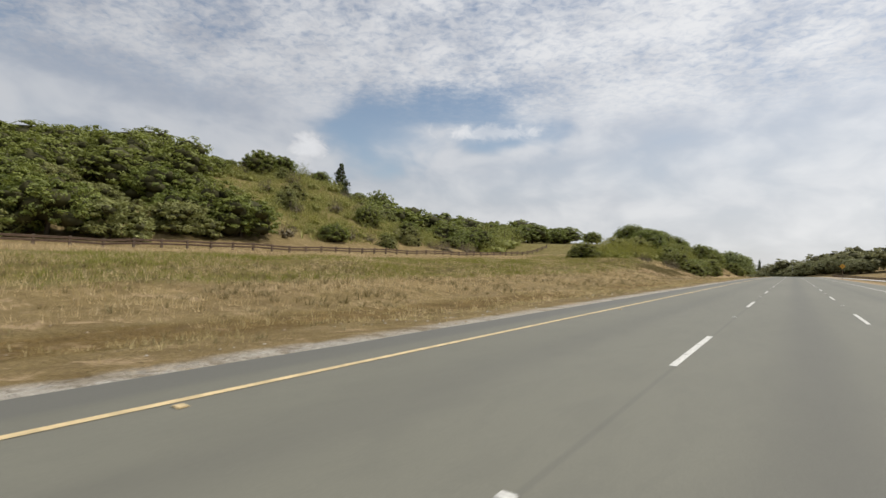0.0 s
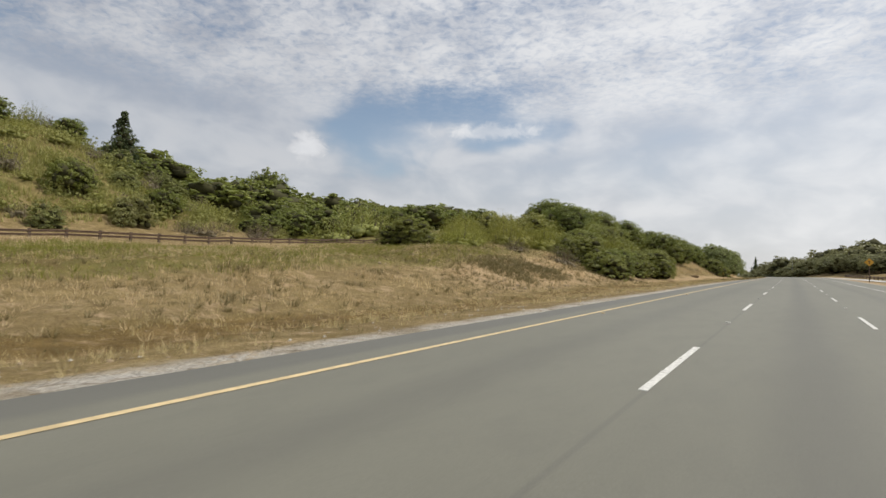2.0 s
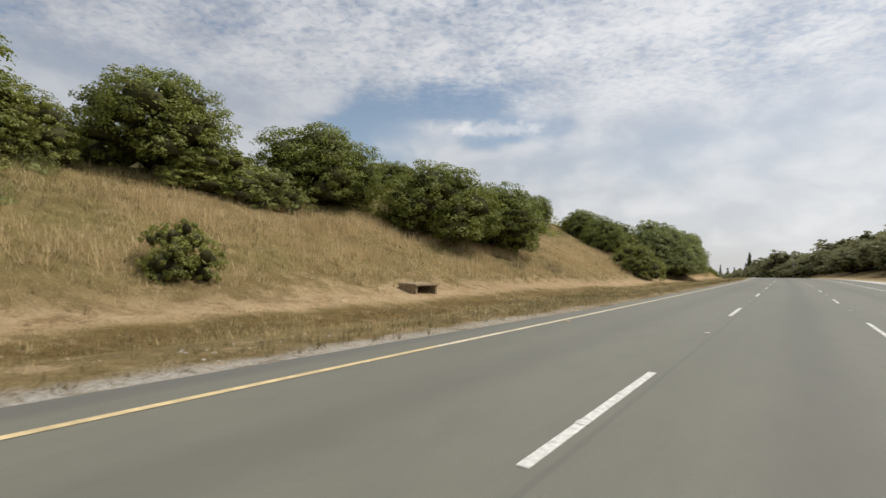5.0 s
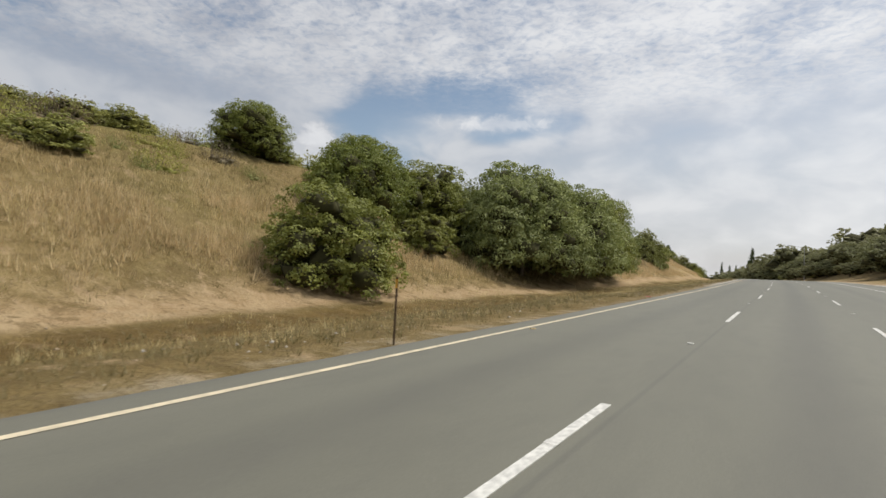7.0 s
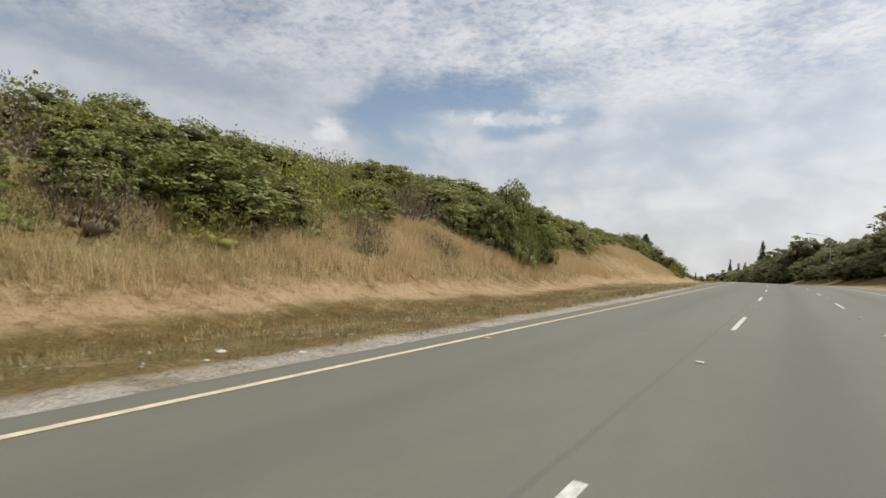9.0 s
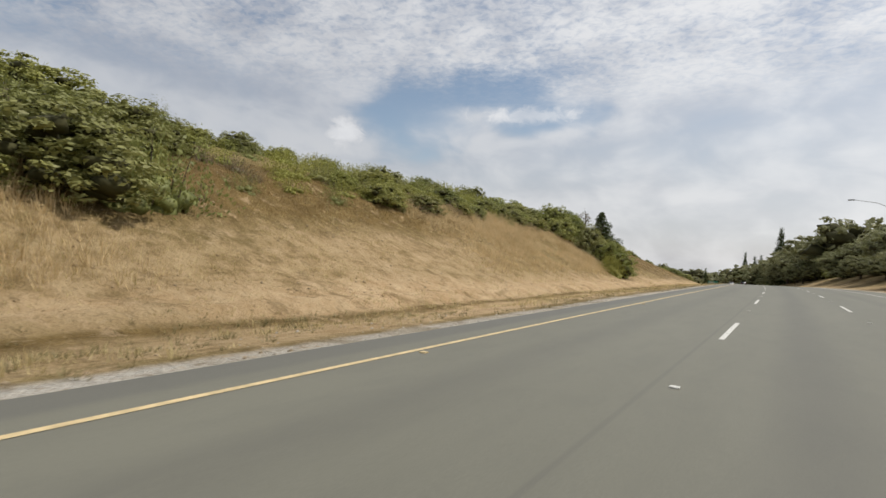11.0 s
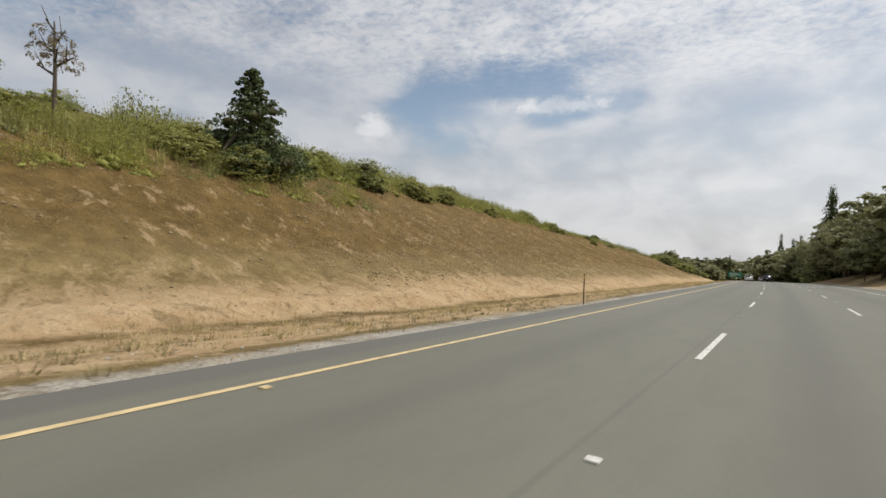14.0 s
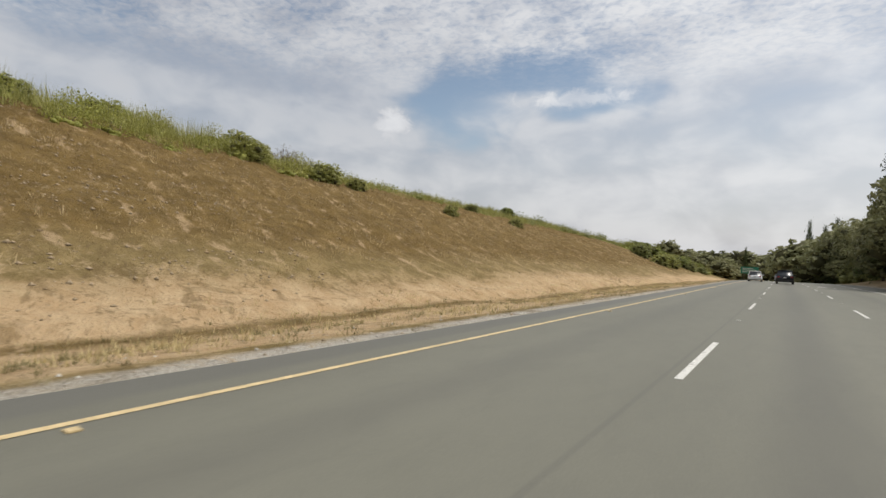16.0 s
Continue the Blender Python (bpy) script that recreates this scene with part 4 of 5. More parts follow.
woods("hillside_brush", "light yellow-green brush over the sunny hillside", SAGE, 62, 126, -122, -73, 5.6, 1.8, 3.8, 1.6, FAR_BROOM)
woods("hillside_brush", "bright yellow-green broom scattered over the hillside", BROOM, 60, 130, -120, -74, 9.5, 1.6, 3.2, 1.9, FAR_BROOM)
woods("hillside_brush", "grey-brown dry brush scattered over the hillside", GREY, 60, 126, -122, -72, 10.5, 2.0, 4.2, 1.2, FAR_SCRUB)
brush(("faroak", "darkbush"), 66, 126, -120, -76, 14, 2.8, 5.0, 1.3)
for row in ((106, -113, 13.5, 10, "pine"), (176, -160, 20, 15, "faroak"), (78, -113, 7, 8, "faroak"), (84, -112, 6, 6.5, "faroak"), (91, -113, 5.5, 6, "thin"), (96, -111, 5, 6, "faroak"), (108, -106, 5, 6, "faroak"), (88, -84, 5, 5.5, "faroak"), (99, -80, 4.5, 5, "faroak"), (118, -104, 6.5, 9, "faroak")):
    plant(row[4], *row[:4])
brush(("faroak", "faroak", "scrub"), 122, 200, -98, -66, 10, 5, 7.5, 1.5)
woods("woods", "oak wood along the far skyline", OAK, 118, 215, -165, -104, 15, 7, 10, 1.6)
brush(("scrub", "farbroom", "grey"), 100, 128, -74, -66, 6, 1.5, 3, 1.8)

# the shrubby knoll and the oak behind it
for row in ((107, -30, 3.0, 6, "tallbroom"), (112, -33, 4, 7, "tallbroom"), (106, -37, 4.0, 6, "shrub"), (117, -29, 4.3, 6.5, "tallbroom"), (112, -26, 1.8, 3.5, "grey"),
            (114.5, -21.5, 2.4, 4.2, "grey"), (122, -27, 4.8, 7, "tallbroom")):
    plant(row[4], *row[:4])
for row in ((119.3, -18, 3.8, 5, "shrub"), (123.6, -17.8, 4.2, 5.6, "shrub"), (121, -22, 4.4, 6, "shrub"), (128, -20.5, 4.2, 5, "tallbroom"), (132, -18.4, 4.4, 5.6, "shrub"),
            (137.5, -17.8, 4.8, 6.4, "shrub"), (143, -18, 4.8, 6.4, "shrub"), (148.5, -19, 3.6, 5, "shrub"), (130, -25, 4.8, 7, "shrub"), (137, -25, 5.5, 8, "shrub"), (143, -25, 5.5, 8, "shrub"),
            (128, -32, 5.0, 8, "bush")):
    plant(row[4], *row[:4])
for row in ((143, -32.5, 7.2, 8.6, "oak"), (150, -31, 5.0, 7.5, "oak"), (138, -34, 4.5, 7, "tallbroom"), (152, -25, 3.4, 5, "shrub"), (151, -39, 7.4, 9.0, "oak"), (132.5, -22, 5.4, 5.5, "tallbroom"), (140, -21.5, 5.2, 5.0, "tallbroom"), (145.5, -28, 5.6, 6.5, "tallbroom"), (120, -32, 4.8, 6.5, "tallbroom"), (124, -35, 5.2, 7, "bush"), (116, -36, 4.2, 7, "tallbroom")):
    plant(row[4], *row[:4])
# oaks along the crest
for row in ((155, -35, 7.4, 9.2, "oak"), (160, -36, 5, 6, "shrub"), (167, -34.5, 7.3, 9, "oak"), (170, -31.5, 3.6, 6, "shrub"), (179, -32.5, 6.7, 9.2, "oak"),
            (184, -30, 3.2, 5, "broom"), (187, -25.5, 7.2, 9.8, "oak"), (195, -24.5, 7.0, 9.4, "oak"), (203, -27, 5.0, 8, "oak")):
    plant(row[4], *row[:4])
for row in ((211, -33, 3.0, 5, "scrub"), (161, -19.2, 2.7, 2.7, "shrub"), (157, -25, 1.4, 1.6, "scrub"),
            (204, -46, 5, 8, "oak"), (191, -20, 1.2, 2.4, "grey"), (198, -19.5, 1.5, 2.6, "grey")):
    plant(row[4], *row[:4])
brush(("darkbush", "bush", "scrub"), 157, 186, -31.5, -28, 4.2, 1.4, 2.8, 1.6)
brush(("broom", "bush", "darkbush", "grey"), 172, 252, -47, -38, 3.8, 1.4, 2.6, 1.9)
brush(("grey", "broom", "scrub"), 205, 234, -36, -27, 4.6, 1.0, 2.0, 1.7)
brush(("bush", "broom", "grey"), 206, 230, -43, -34, 4.2, 1.5, 2.4, 1.7)
plant("oak", 237.5, -38.5, 5.1, 6.5)
plant("shrub", 228.7, -18.6, 5.6, 6.2)
for row in ((238.5, -26.5, 6.6, 6.8, "oak"), (244, -32, 6, 7, "oak"), (247, -27, 6.8, 8, "shrub"), (254, -27, 6.4, 7.5, "shrub"), (242, -23, 3.6, 4.6, "shrub"), (258, -32, 5.5, 7, "tallscrub"), (266, -30, 6, 8, "tallscrub")):
    plant(row[4], *row[:4])
for row in ((250.3, -18.6, 9.3, 9.2, "silver"), (253.5, -21.0, 10.2, 9.8, "silver"), (257, -18.3, 9.8, 10.2, "silver"), (261.5, -21.4, 9.4, 9.6, "silver"), (264.5, -18.0, 9.6, 8.6, "acacia"), (269.5, -17.8, 9.6, 7.6, "silver"), (272.3, -19.3, 8.4, 6.4, "acacia")):
    plant(row[4], *row[:4])
for row in ((274, -18.5, 2.2, 3, "scrub"),):
    plant(row[4], *row[:4])
brush(("broom", "bush", "darkbush", "scrub", "darkbush", "grey"), 277, 346, -42, -24, 4.0, 2.4, 4.2, 1.6)
brush(("grey", "broom", "grey", "scrub"), 277, 303, -24.5, -19.5, 3.3, 1.5, 3.0, 1.5)
for row in ((281, -36, 4, 3.5), (286, -35, 4.2, 4), (293, -36, 3.6, 3.5), (326, -24, 5.4, 5), (302, -34, 3.5, 3.5), (352, -41, 3.6, 3.5)):
    plant("thin", *row)
for row in ((313, -19.8, 6.4, 5.2, "tallscrub"), (316.5, -20.8, 6.4, 5.6, "shrub"), (314.8, -21.5, 8.2, 4.4, "darkbush"), (310.5, -21, 6.0, 3.8, "darkbush"), (285.5, -25, 3.8, 5, "shrub"), (319, -24, 3.6, 5, "tallscrub"), (298, -31, 3.6, 5, "shrub")):
    plant(row[4], *row[:4])
brush(("broom", "bush", "broom", "scrub", "broom", "darkbush"), 338, 398, -44, -32, 3.3, 1.5, 2.6, 1.7)
brush(("broom", "bush", "darkbush", "scrub"), 398, 424, -45, -32, 4.0, 1.8, 3.0, 1.6)
brush(("bush", "broom", "bush", "darkbush"), 364, 404, -33.5, -28.5, 3.0, 1.5, 2.4, 1.7)
brush(("grey", "broom", "grey", "scrub"), 338, 404, -32, -28.5, 2.6, .9, 1.8, 1.6)
brush(("bush", "broom", "grey", "darkbush"), 394, 421, -31.5, -25.5, 3.0, .9, 1.9, 1.6)
for row in ((399.6, -18.2, 3.4, 3.8, "tallbroom"), (402.6, -17.9, 3.8, 4.6, "shrub"), (404.9, -19.6, 4.3, 4.8, "shrub"), (406, -23, 4.6, 5.0, "darkbush"), (404, -27, 3.8, 5.0, "bush"), (412, -25, 4.6, 5, "tallscrub"), (410, -30, 5.2, 5.0, "bush"), (413, -22, 3.8, 4.4, "shrub"), (414, -29, 4.6, 5.5, "shrub"), (417, -34, 4.2, 5, "tallbroom"), (421, -31, 4.0, 5.5, "shrub"), (418, -28, 3.2, 3.6, "scrub")):
    plant(row[4], *row[:4])
for row in ((428.5, -33.5, 4.6, 5.5, "oak"), (429, -36, 4.2, 4, "thin"), (424, -30, 3.4, 4, "broom"), (424, -34, 3.6, 4.5, "scrub"), (433.2, -31.2, 5.8, 4.0, "snag"), (433, -31, 1.8, 3.8, "broom"),
            (438, -32.5, 2.4, 4, "broom"), (428, -29.5, 1.8, 3.2, "broom"), (439, -35, 3.4, 5, "scrub"), (422, -27.5, 1.6, 2.4, "broom")):
    plant(row[4], *row[:4])
plant("pine", 444.6, -30.8, 7.4, 9.4)
brush(("broom", "broom", "scrub"), 415, 436, -29.5, -25.2, 2.5, 1.0, 1.9, 1.5)
brush(("broom", "broom", "broom", "scrub"), 434, 453, -31.5, -25.6, 2.1, 1.0, 1.8, 1.5)
brush(("broom", "bush", "bush", "scrub"), 424, 446, -40, -28.5, 3.4, 1.2, 2.2, 1.9)
brush(("broom", "bush", "broom", "darkbush"), 446, 461, -44, -32.5, 2.9, 1.7, 3.0, 1.4)
brush(("broom", "bush", "broom", "scrub"), 461, 486, -42, -35.0, 2.8, 1.6, 2.9, 1.4)
brush(("broom", "bush", "broom", "broom", "grey"), 486, 522, -42, -36, 2.8, 1.3, 2.5, 1.4)
woods("crest_brush", "low yellow-green brush along the far crest", SAGE, 522, 572, -44, -38, 4.4, .8, 1.7, 1.7, FAR_BROOM)
for row in ((476.4, -42, 2.3, 2.0, "thin"), (484, -41, 1.6, 3.4, "broom"), (500, -42, 1.5, 2.4, "scrub"), (509, -43, 1.3, 1.7, "oak"), (514, -43, 1.5, 1.6, "oak"),
            (532, -32, 1.5, 1.9, "bush"), (519.5, -35, 1.5, 2.0, "bush"), (517, -37.5, 1.4, 1.8, "bush"), (545, -37, 1.6, 2.2, "darkbush"), (551, -33, 1.5, 2.2, "bush"), (562, -40, 1.8, 2.6, "oak")):
    plant(row[4], *row[:4])
woods("crest_brush", "olive scrub along the far crest", SCRUB, 572, 700, -45, -32, 6.5, 1.4, 2.6, 1.9, FAR_SCRUB)
brush(("scrub", "faroak", "farbroom"), 622, 720, -34, -22, 7, 1.8, 3.5, 1.8)
woods("woods", "oak wood closing the view down the freeway", HAZY_OAK, 735, 960, -40, -14, 14, 6, 10, 1.3)
brush(("bush", "darkbush", "broom"), 606, 690, -31, -19, 7.5, 2.2, 3.8, 1.6)
plant("slimfir", 800, -14, 20, 13)

# woods on the other side of the freeway
brush(("darkoak",), 262, 520, 23.5, 28, 9, 5.4, 9.2, 1.35)
woods("woods", "dark oak wood behind the roadside trees", HAZY_OAK, 262, 520, 31, 44, 13, 7, 12, 1.25)
brush(("darkoak", "scrub", "darkoak"), 330, 545, 19.5, 22, 7.5, 2.5, 5.5, 1.4)
brush(("darkoak",), 524, 566, 17.5, 22, 8, 7, 12, 1.15)
brush(("darkoak",), 566, 640, 18, 22, 8, 11, 16, .95)
woods("woods", "tall dark woods beside the freeway", HAZY_OAK, 522, 720, 24, 46, 11, 11, 17, 1.1, MID_WOOD)
brush(("darkoak", "scrub"), 556, 640, 16.5, 18, 8, 3, 6, 1.25)
woods("woods", "dark trees close to the far shoulder", HAZY_OAK, 640, 760, 14, 25, 9, 9, 15, 1.1, MID_WOOD)
woods("woods", "oak wood beyond the on-ramp", HAZY_OAK, 100, 262, 46, 80, 14, 8, 11, 1.4)
woods("woods", "distant dark woods on the far side", HAZY_OAK, 720, 1100, 12, 50, 21, 15, 22, 1.0)
plant("fir", 590.5, 14.5, 24.5, 17)
for row in ((640, 18, 20, 17), (652, 22, 18, 15), (688, 15, 21, 16), (760, 17, 26, 20), (790, 13, 32, 22)):
    plant("slimfir", *row)
woods("woods", "distant woods at the end of the valley", HAZY_OAK, 1000, 1300, -60, 70, 32, 20, 28, 1.2)

# ---- grass and stones ----
tufts("dry_grass", "tall golden dry grass on the slope", 108, 342, -38, -16.5, 44000, .2, .5, BLADES, .1, 4, .9, 1, .016)
tufts("dry_grass", "brown dry grass under the brush", 328, 404, -36, -24, 16000, .10, .28, BROWN_BLADES, .0, 4, .9, 11)
tufts("dry_grass", "short golden grass on the bare cut slope", 328, 400, -30, -15.5, 16000, .07, .22, BLADES, .15, 4, 1.1, 31)
tufts("dry_grass", "tall golden dry grass on the cut slope", 366, 424, -33, -17.5, 28000, .3, .8, STRAW, -.4, 5, .9, 12, .012)
tufts("dry_grass", "tall straw-coloured grass below the brush", 274, 342, -27, -16.5, 22000, .4, 1.0, STRAW, -.1, 5, .7, 14, .011)
tufts("dry_grass", "tall straw-coloured grass between the trees", 150, 250, -30, -17.5, 16000, .35, .8, STRAW, .15, 5, .7, 15, .012)
tufts("dry_grass", "short brown dry grass on the bare slope", 425, 600, -41, -20, 24000, .10, .28, BROWN_BLADES, .0, 3, 1.1, 2)
tufts("dry_grass", "scattered straw-coloured grass on the brown slope", 440, 640, -35, -18, 9000, .14, .34, STRAW, .35, 4, 1.1, 34)
tufts("dry_grass", "golden dry grass on the lower cut slope", 430, 600, -30, -15.5, 20000, .07, .22, GOLD_BLADES, .0, 3, 1.1, 32)
tufts("dry_grass", "straw-coloured grass of the open field", 0, 118, -62, -15, 30000, .15, .4, STRAW, .1, 3, .8, 3)
tufts("weeds", "olive weeds dotted over the bare knoll", 84, 127, -33, -14.5, 4000, .12, .32, WEED, .1, 8, 1.0, 24)
tufts("weeds", "olive tussocks dotted over the open field", 5, 128, -34, -13, 3000, .14, .36, WEED, .0, 14, 1.1, 51, .035)
tufts("dry_grass", "pale straw tussocks dotted over the open field", 5, 128, -36, -8, 2600, .10, .24, STRAW, .0, 12, 1.1, 52, .03)
tufts("weeds", "patch of dark olive weeds on the bare knoll", 96, 108, -24.5, -16.5, 2600, .16, .36, WEED, -.4, 12, 1.1, 53, .035, (2.5, 2))
tufts("weeds", "brown-olive grass along the narrow verge", 150, 330, -13.5, -6.0, 11000, .08, .22, WEED, -.2, 7, 1.0, 54, .02, (6, .5))
tufts("weeds", "dry weeds along the gravel verge", -5, 560, -16, -7.0, 44000, .07, .24, BLADES, .30, 5, .8, 4)
tufts("green_grass", "tall green grass along the top of the slope", 440, 680, -46, -36.5, 15000, .4, 1.0, FRESH, .0, 5, .7, 5)
tufts("green_grass", "very tall feathery pale green grass on the crest", 438, 512, -46, -35.5, 5000, .9, 1.9, FRESH, .1, 6, .6, 33, .008)
tufts("green_grass", "pale green clumps among the brush", 412, 446, -38, -27.5, 5000, .5, 1.2, FRESH, .2, 6, .5, 16)
tufts("green_grass", "long pale green grass on the sunny hillside", 60, 128, -124, -73, 14000, .5, 1.2, FRESH, -.2, 5, .6, 13, .05)
tufts("green_grass", "green grass on the open field", 5, 112, -48, -22, 26000, .15, .42, LUSH, .05, 4, .6, 6)
tufts("weeds", "olive weeds among the dry grass", 108, 335, -38, -16, 20000, .15, .4, WEED, .1, 5, .9, 22)
tufts("weeds", "dark olive tufts dotted over the sandy verge", 328, 620, -13.6, -6.6, 3000, .06, .17, WEED, -.3, 12, 1.7, 23, .05, (5, .2))
tufts("weeds", "small olive weeds scattered over the verge", 0, 560, -15, -6.7, 6500, .07, .20, WEED, .1, 10, 1.1, 21)
stones("stones", "pale whitish stones along the gravel edge", 0, 560, -9.5, -6.3, 3600, .015, .06, PALE_STONE, 41)
stones("stones", "brown clods on the cut slope", 330, 640, -38, -14.5, 3500, .03, .12, CLOD, 42)
stones("stones", "dark clods in the crumbling band of the slope", 442, 474, -28, -17, 3000, .04, .15, CLOD, 44)
stones("stones", "pale rubble in the crumbling band of the slope", 440, 500, -29, -17, 5000, .03, .13, ROCK, 45)
stones("stones", "pale clods on the knoll", 86, 126, -32, -15, 900, .05, .22, ROCK, 17)
stones("stones", "pale stones and clods on the verge", 0, 560, -16, -6.5, 3600, .015, .075, ROCK, 3)
stones("stones", "pale rock fragments on the cut slope", 340, 600, -33, -14.5, 6000, .025, .12, ROCK, 8)
stones("stones", "pale rubble weathering out of the cut slope", 446, 520, -37, -25, 4000, .03, .13, ROCK, 43)

# ---- guardrails ----


def beam_rail(points, label, post_step=1, high=.78):
    """A double-rail steel barrier on wooden posts along (s, d) points."""
    root = empty("guardrail", Matrix.Identity(4), label, "guardrail", "guardrails")
    feet = [on_land(s, d) for s, d in points]
    side = 1 if points[0][1] < 0 else -1
    for k, f in enumerate(feet[::post_step]):
        bm = bmesh.new()
        box(bm, -.12, .12, -.12, .12, -.3, high + .05, .012)
        p = part("post", bm, OLD_WOOD, root)
        p.matrix_basis = Matrix.Translation(f)
    for z0, z1 in ((high * .36, high * .58), (high * .72, high * .95)):
        bm = bmesh.new()
        for a, b in zip(feet, feet[1:]):
            u = (b - a).normalized()
            n = Vector((u.y, -u.x, 0)).normalized() * side
            prof = ((.10, z0), (.16, z0 + .05), (.12, (z0 + z1) / 2), (.16, z1 - .05), (.10, z1))
            va = [bm.verts.new(a + n * o + Vector((0, 0, z))) for o, z in prof]
            vb = [bm.verts.new(b + n * o + Vector((0, 0, z))) for o, z in prof]
            for i in range(4):
                bm.faces.new((va[i], vb[i], vb[i + 1], va[i + 1]))
        bmesh.ops.remove_doubles(bm, verts=bm.verts, dist=.001)
        r = part("rail", bm, RUST if high > .7 else GALVANISED, root)
        r.modifiers.new("thick", "SOLIDIFY").thickness = .02
    return root


beam_rail([(s, -60 + .02 * max(0, s - 90)) for s in np.arange(2, 138, 3.0)], "weathered brown guardrail with dark posts across the field", 1, 1.02)


def ramp_left(s):
    return 9.25 + max(0.0, (232 - s)) * .07


def build_ramp():
    ss = np.arange(20, 296, 4.0)
    verts = []
    for s in ss:
        a = ramp_left(s)
        for d in (a, a + 4.6 * min(1, (300 - s) / 60)):
            verts.append(place(s, d, .03))
    faces = [(2 * i, 2 * i + 1, 2 * i + 3, 2 * i + 2) for i in range(len(ss) - 1)]
    return tagged(link("ramp", verts, faces, CONCRETE), "pale concrete on-ramp joining the freeway", "ramp", kind="structure")


build_ramp()
beam_rail([(s, ramp_left(s) + 5.6) for s in np.arange(40, 262, 3.8)], "brown guardrail along the outside of the on-ramp")


# ---- posts, signs and lamp ----


def marker_post(s, d, high):
    root = empty("marker_post", Matrix.Translation(on_land(s, d)), "thin weathered steel marker post on the verge", "post", "marker posts")
    bm = bmesh.new()
    box(bm, -.022, .022, -.006, .006, -.25, high, .002)
    box(bm, -.006, .006, -.006, .022, -.25, high - .01, .002)
    part("stake", bm, RUST, root)
    bm = bmesh.new()
    box(bm, -.024, .024, -.012, -.007, high - .2, high - .04, .002)
    part("reflector", bm, AMBER_SIGN, root, "small amber reflector")
    return root


for s, d, high in ((129.2, -6.9, 1.15), (218.4, -5.75, 1.2), (442.8, -6.6, 1.2)):
    marker_post(s, d, high)


def scrap(s, d, material, label, size=.16):
    """A crumpled bit of litter on the verge."""
    g = np.random.default_rng(int(s))
    bm = bmesh.new()
    bmesh.ops.create_icosphere(bm, subdivisions=1, radius=1)
    for v in bm.verts:
        v.co = Vector(v.co) * float(g.uniform(.6, 1.2))
        v.co = Vector((v.co.x * size, v.co.y * size * .7, max(0, v.co.z) * size * .45))
    top = empty("litter", Matrix.Translation(on_land(s, d, .01)), label, "litter", "litter on the verge")
    part("scrap", bm, material, top)


scrap(239, -6.0, RED_LENS, "crumpled red scrap of litter on the verge")
scrap(277.4, -6.3, WHITE_PAINT, "crumpled white paper litter on the verge", .12)
scrap(276.7, -7.4, WHITE_PAINT, "crumpled white paper litter on the verge", .12)


def diamond_sign(s, d, centre, size=.95):
    root = empty("warning_sign", frame_of(s, d, 0), "amber diamond warning sign on a wooden post", "sign", "warning signs")
    foot = land(s, d) - .3
    bm = bmesh.new()
    box(bm, -.06, .06, 0, .1, foot, centre + size * .6, .008)
    part("post", bm, OLD_WOOD, root)
    bm = bmesh.new()
    box(bm, -size / 2, size / 2, -.02, -.008, -size / 2, size / 2)
    bmesh.ops.bevel(bm, geom=[e for e in bm.edges if abs(e.verts[0].co.y - e.verts[1].co.y) > .005], offset=.06, segments=3, affect="EDGES")
    bmesh.ops.transform(bm, matrix=pose(0, 0, centre, 0, 45, 0), verts=bm.verts)
    panel = part("panel", bm, AMBER_SIGN, root)
    bm = bmesh.new()
    box(bm, -.05, .05, -.026, -.021, centre - .3, centre + .12)
    box(bm, -.16, .16, -.026, -.021, centre + .1, centre + .2)
    part("symbol", bm, BLACK, panel, "black symbol")


diamond_sign(177.9, 11.3, 3.5, 1.0)
diamond_sign(527.4, 12.6, 3.7, 1.0)


def guide_sign(s, d, wide, high, low):
    root = empty("guide_sign", frame_of(s, d, 0), "green freeway guide sign on two posts", "sign")
    foot = land(s, d) - .3
    for x in (-wide * .3, wide * .3):
        bm = bmesh.new()
        box(bm, x - .08, x + .08, 0, .14, foot, low + high, .01)
        part("post", bm, OLD_WOOD, root)
    bm = bmesh.new()
    box(bm, -wide / 2, wide / 2, -.03, -.005, low, low + high, .004)
    panel = part("panel", bm, GREEN_SIGN, root)
    for z, a, b in ((.74, -.4, .2), (.5, -.4, .38), (.24, -.4, .05)):
        bm = bmesh.new()
        box(bm, wide * a, wide * b, -.036, -.032, low + high * z - .13, low + high * z + .13)
        part("lettering", bm, WHITE_PAINT, panel, "white bar of lettering")


guide_sign(720, -9.4, 6.2, 2.7, 3.6)


def road_lamp(s, d):
    root = empty("street_lamp", frame_of(s, d, 0), "tall grey steel street lamp with a long arm", "lamp")
    bm = bmesh.new()
    tube(bm, (0, 0, land(s, d) - .4), (0, 0, 12.2), .12, .07, 10)
    part("pole", bm, GALVANISED, root)
    bm = bmesh.new()
    tube(bm, (0, 0, 12.1), (-1.6, 0, 12.9), .05, .045, 8)
    tube(bm, (-1.6, 0, 12.9), (-4.2, 0, 13.4), .045, .035, 8)
    part("arm", bm, GALVANISED, root)
    bm = bmesh.new()
    box(bm, -5.0, -4.1, -.16, .16, 13.33, 13.5, .05)
    part("lamp_head", bm, GALVANISED, root)


road_lamp(428, 14.4)


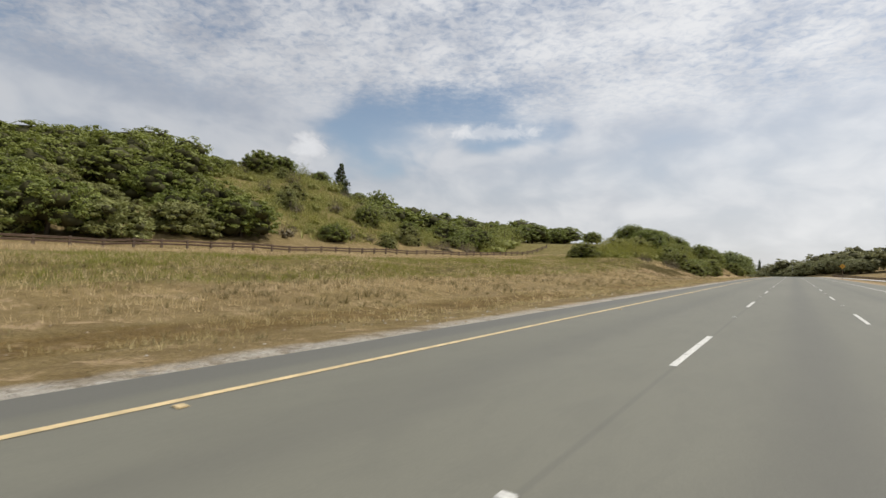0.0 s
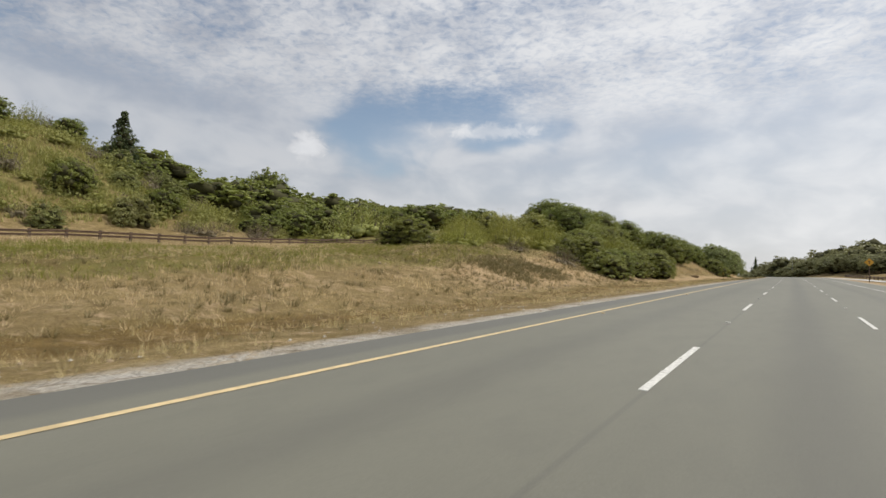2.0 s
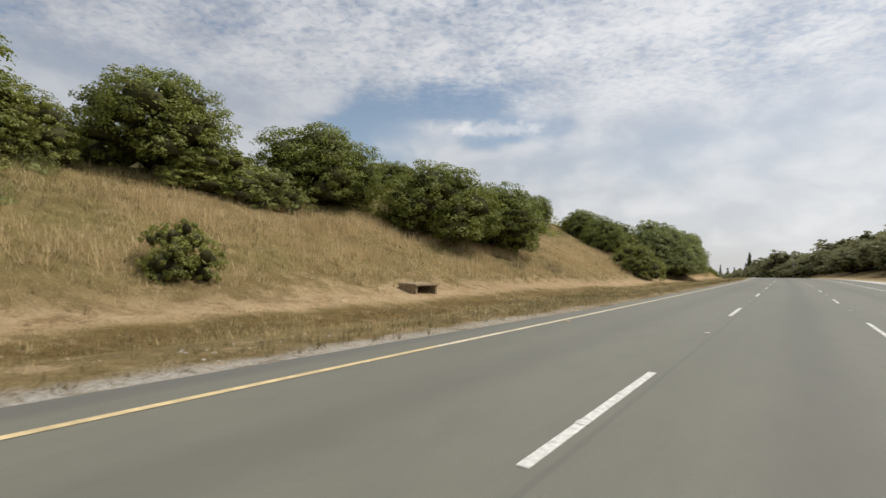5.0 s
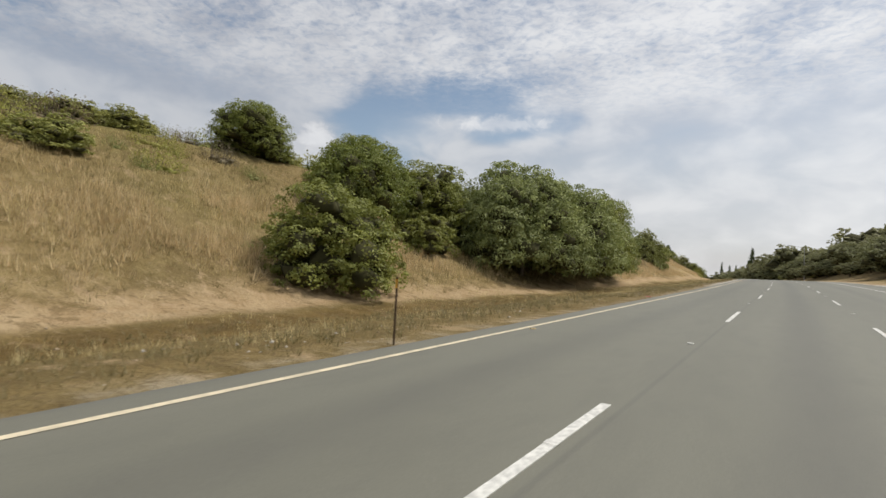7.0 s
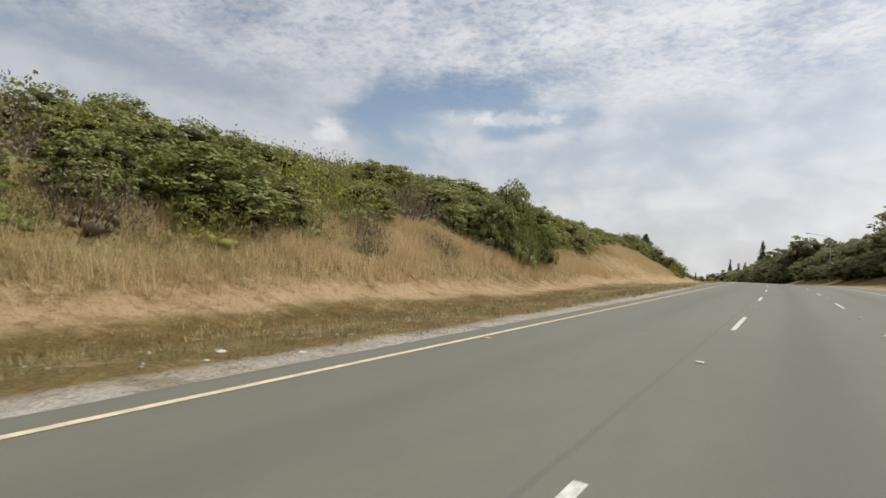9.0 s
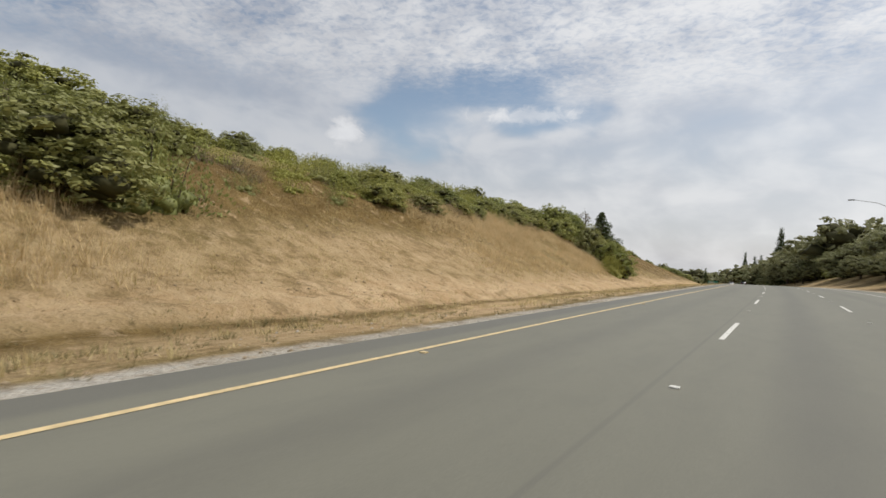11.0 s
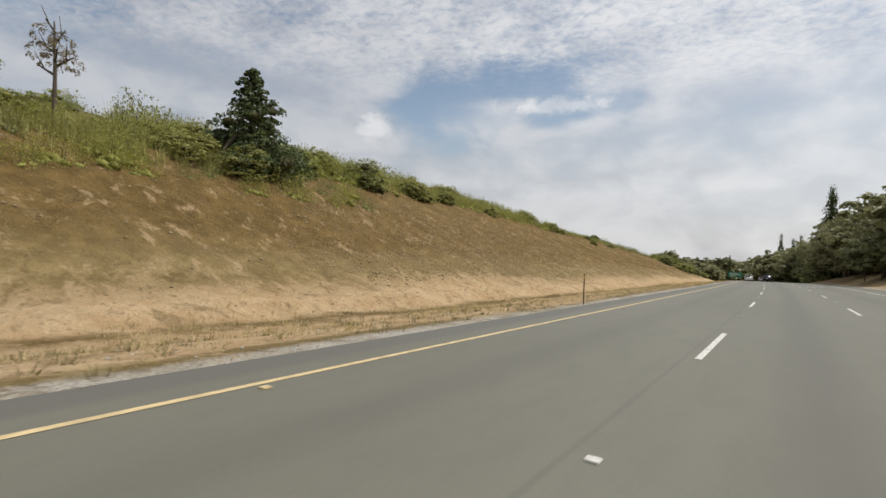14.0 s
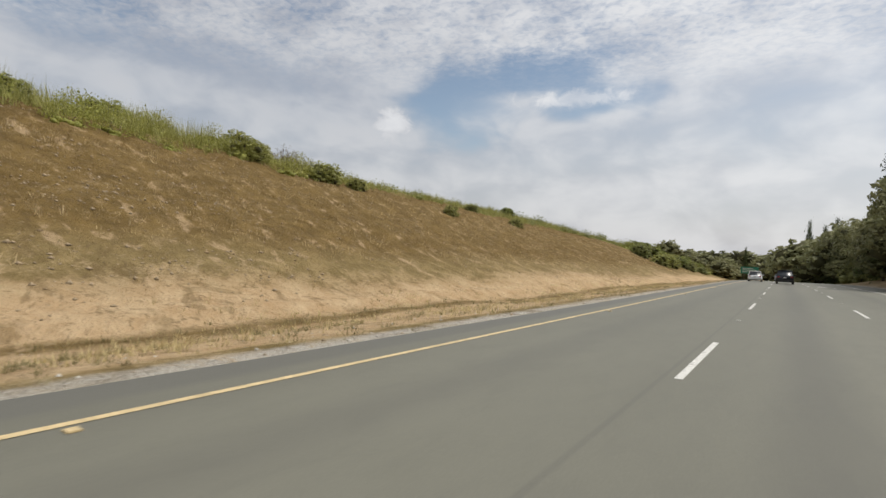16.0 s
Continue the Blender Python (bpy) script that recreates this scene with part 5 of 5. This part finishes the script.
def headwall(s, d):
    """A low drain box at the foot of the slope, half sunk in the ground."""
    z = land(s, d)
    root = empty("drain_inlet", frame_of(s, d, z), "low concrete drain inlet with a pale slab over dark openings", "drain")
    bm = bmesh.new()
    box(bm, -.75, .45, -1.0, 1.0, .34, .46, .02)
    part("slab", bm, ROCK, root)
    for y in (-.92, .77):
        bm = bmesh.new()
        box(bm, -.7, .38, y, y + .15, -.5, .34, .01)
        part("side_wall", bm, ROCK, root)
    bm = bmesh.new()
    box(bm, -.7, -.55, -.77, .77, -.5, .34, .01)
    part("back_wall", bm, CLOD, root)


headwall(172, -15.9)


def lane_arrow(s, d):
    """A merge arrow painted on the lane."""
    m = frame_of(s, d, .006)
    shape = ((0, 0), (.15, 0), (.15, 2.6), (-.55, 4.4), (-.3, 4.5), (-1.1, 5.6), (-1.15, 3.9), (-.85, 4.1), (0, 2.4))
    bm = bmesh.new()
    bm.faces.new([bm.verts.new((x, y, 0)) for x, y in shape])
    a = part("lane_arrow", bm, WHITE_PAINT, road, "white painted merge arrow")
    a.matrix_basis = m


lane_arrow(493.5, 4.2)
lane_arrow(545, 4.0)

# ---- vehicles far ahead ----


def loft(bm, rings):
    made_rings = [[bm.verts.new(p) for p in r] for r in rings]
    n = len(rings[0])
    for a, b in zip(made_rings, made_rings[1:]):
        for i in range(n):
            bm.faces.new((a[i], a[(i + 1) % n], b[(i + 1) % n], b[i]))
    bm.faces.new(made_rings[0][::-1])
    bm.faces.new(made_rings[-1])
    bmesh.ops.recalc_face_normals(bm, faces=bm.faces)
    return bm


def car(s, d, paint, label, long=4.6, wide=1.84, high=1.66, bonnet=.95, boot=.25):
    root = empty("car", frame_of(s, d, 0), label, "car", "vehicles ahead")
    w = wide / 2
    belt = high * .6

    def ring(y, z0, z1, k):
        return [(x * k, y, z) for x, z in ((-w * .94, z0), (w * .94, z0), (w, z0 + .16), (w, (z0 + z1) / 2), (w * .95, z1 - .05), (w * .86, z1), (-w * .86, z1), (-w * .95, z1 - .05), (-w, (z0 + z1) / 2), (-w, z0 + .16))]

    bm = bmesh.new()
    loft(bm, [ring(0, .42, belt - .14, .9), ring(.12, .28, belt - .03, .97), ring(.5, .24, belt, 1), ring(long * .5, .22, belt, 1.0), ring(long - bonnet, .22, belt - .02, 1),
              ring(long - .35, .24, belt - .14, .97), ring(long, .38, belt - .32, .86)])
    part("body", bm, paint, root, "", True)
    bm = bmesh.new()

    def cab(y, z, k):
        return [(-w * k, y, z), (w * k, y, z)]

    lower = (boot * .6, long - bonnet * 1.05)
    upper = (boot + .35, long - bonnet - .95)
    corners = [cab(lower[0], belt - .02, .93), cab(lower[1], belt - .02, .93), cab(upper[0], high - .07, .76), cab(upper[1], high - .07, .74)]
    v = [bm.verts.new(p) for c in corners for p in c]
    for f in ((0, 1, 5, 4), (2, 6, 7, 3), (0, 4, 6, 2), (1, 3, 7, 5), (4, 5, 7, 6)):
        bm.faces.new([v[i] for i in f])
    bmesh.ops.recalc_face_normals(bm, faces=bm.faces)
    bmesh.ops.bevel(bm, geom=list(bm.edges), offset=.05, segments=2, affect="EDGES")
    part("window", bm, DARK_GLASS, root, "dark tinted glass", True)
    bm = bmesh.new()
    box(bm, -w * .75, w * .75, upper[0] - .05, upper[1] + .05, high - .09, high, .035)
    part("roof", bm, paint, root, "", True)
    for x in (-1, 1):
        for y in (lower[0] + .12, lower[1] - .12):
            bm = bmesh.new()
            y2 = upper[0] if y < long / 2 else upper[1]
            tube(bm, (x * w * .91, y, belt - .04), (x * w * .75, y2, high - .05), .05, .045, 6)
            part("pillar", bm, paint, root)
        bm = bmesh.new()
        box(bm, x * w * .72 - .13, x * w * .72 + .13, -.02, .1, belt - .24, belt - .06, .02)
        part("tail_light", bm, RED_LENS, root, "red tail light")
        bm = bmesh.new()
        box(bm, x * w - .02 * x, x * (w + .2), long - bonnet - .35, long - bonnet - .25, belt, belt + .14, .03) if x > 0 else box(bm, -w - .2, -w + .02, long - bonnet - .35, long - bonnet - .25, belt, belt + .14, .03)
        part("mirror", bm, paint, root)
        for y in (.85, long - .85):
            bm = bmesh.new()
            tube(bm, (x * (w - .21), y, .335), (x * (w + .005), y, .335), .335, .335, 20)
            wheel = part("wheel", bm, RUBBER, root, "black tyre")
            bm = bmesh.new()
            tube(bm, (x * (w - .02), y, .335), (x * (w + .015), y, .335), .21, .18, 12)
            part("rim", bm, ALLOY, wheel, "grey alloy rim")
    bm = bmesh.new()
    box(bm, -w * .9, w * .9, -.07, .1, .38, .58, .04)
    part("bumper", bm, BLACK if paint is not WHITE_BODY else paint, root)
    bm = bmesh.new()
    box(bm, -.16, .16, -.03, .02, belt - .3, belt - .17)
    part("number_plate", bm, WHITE_PAINT, root, "pale number plate bar")
    return root


car(560, .1, BLACK_BODY, "black sport utility vehicle driving in the middle lane", 4.7, 1.9, 1.75, .95, .15)
car(574, -3.6, WHITE_BODY, "white car driving in the lane beside the yellow line", 4.6, 1.84, 1.6, 1.0, .3)
car(604, -.3, SILVER_BODY, "silver car driving far ahead in the middle lane", 4.5, 1.8, 1.5, 1.0, .5)
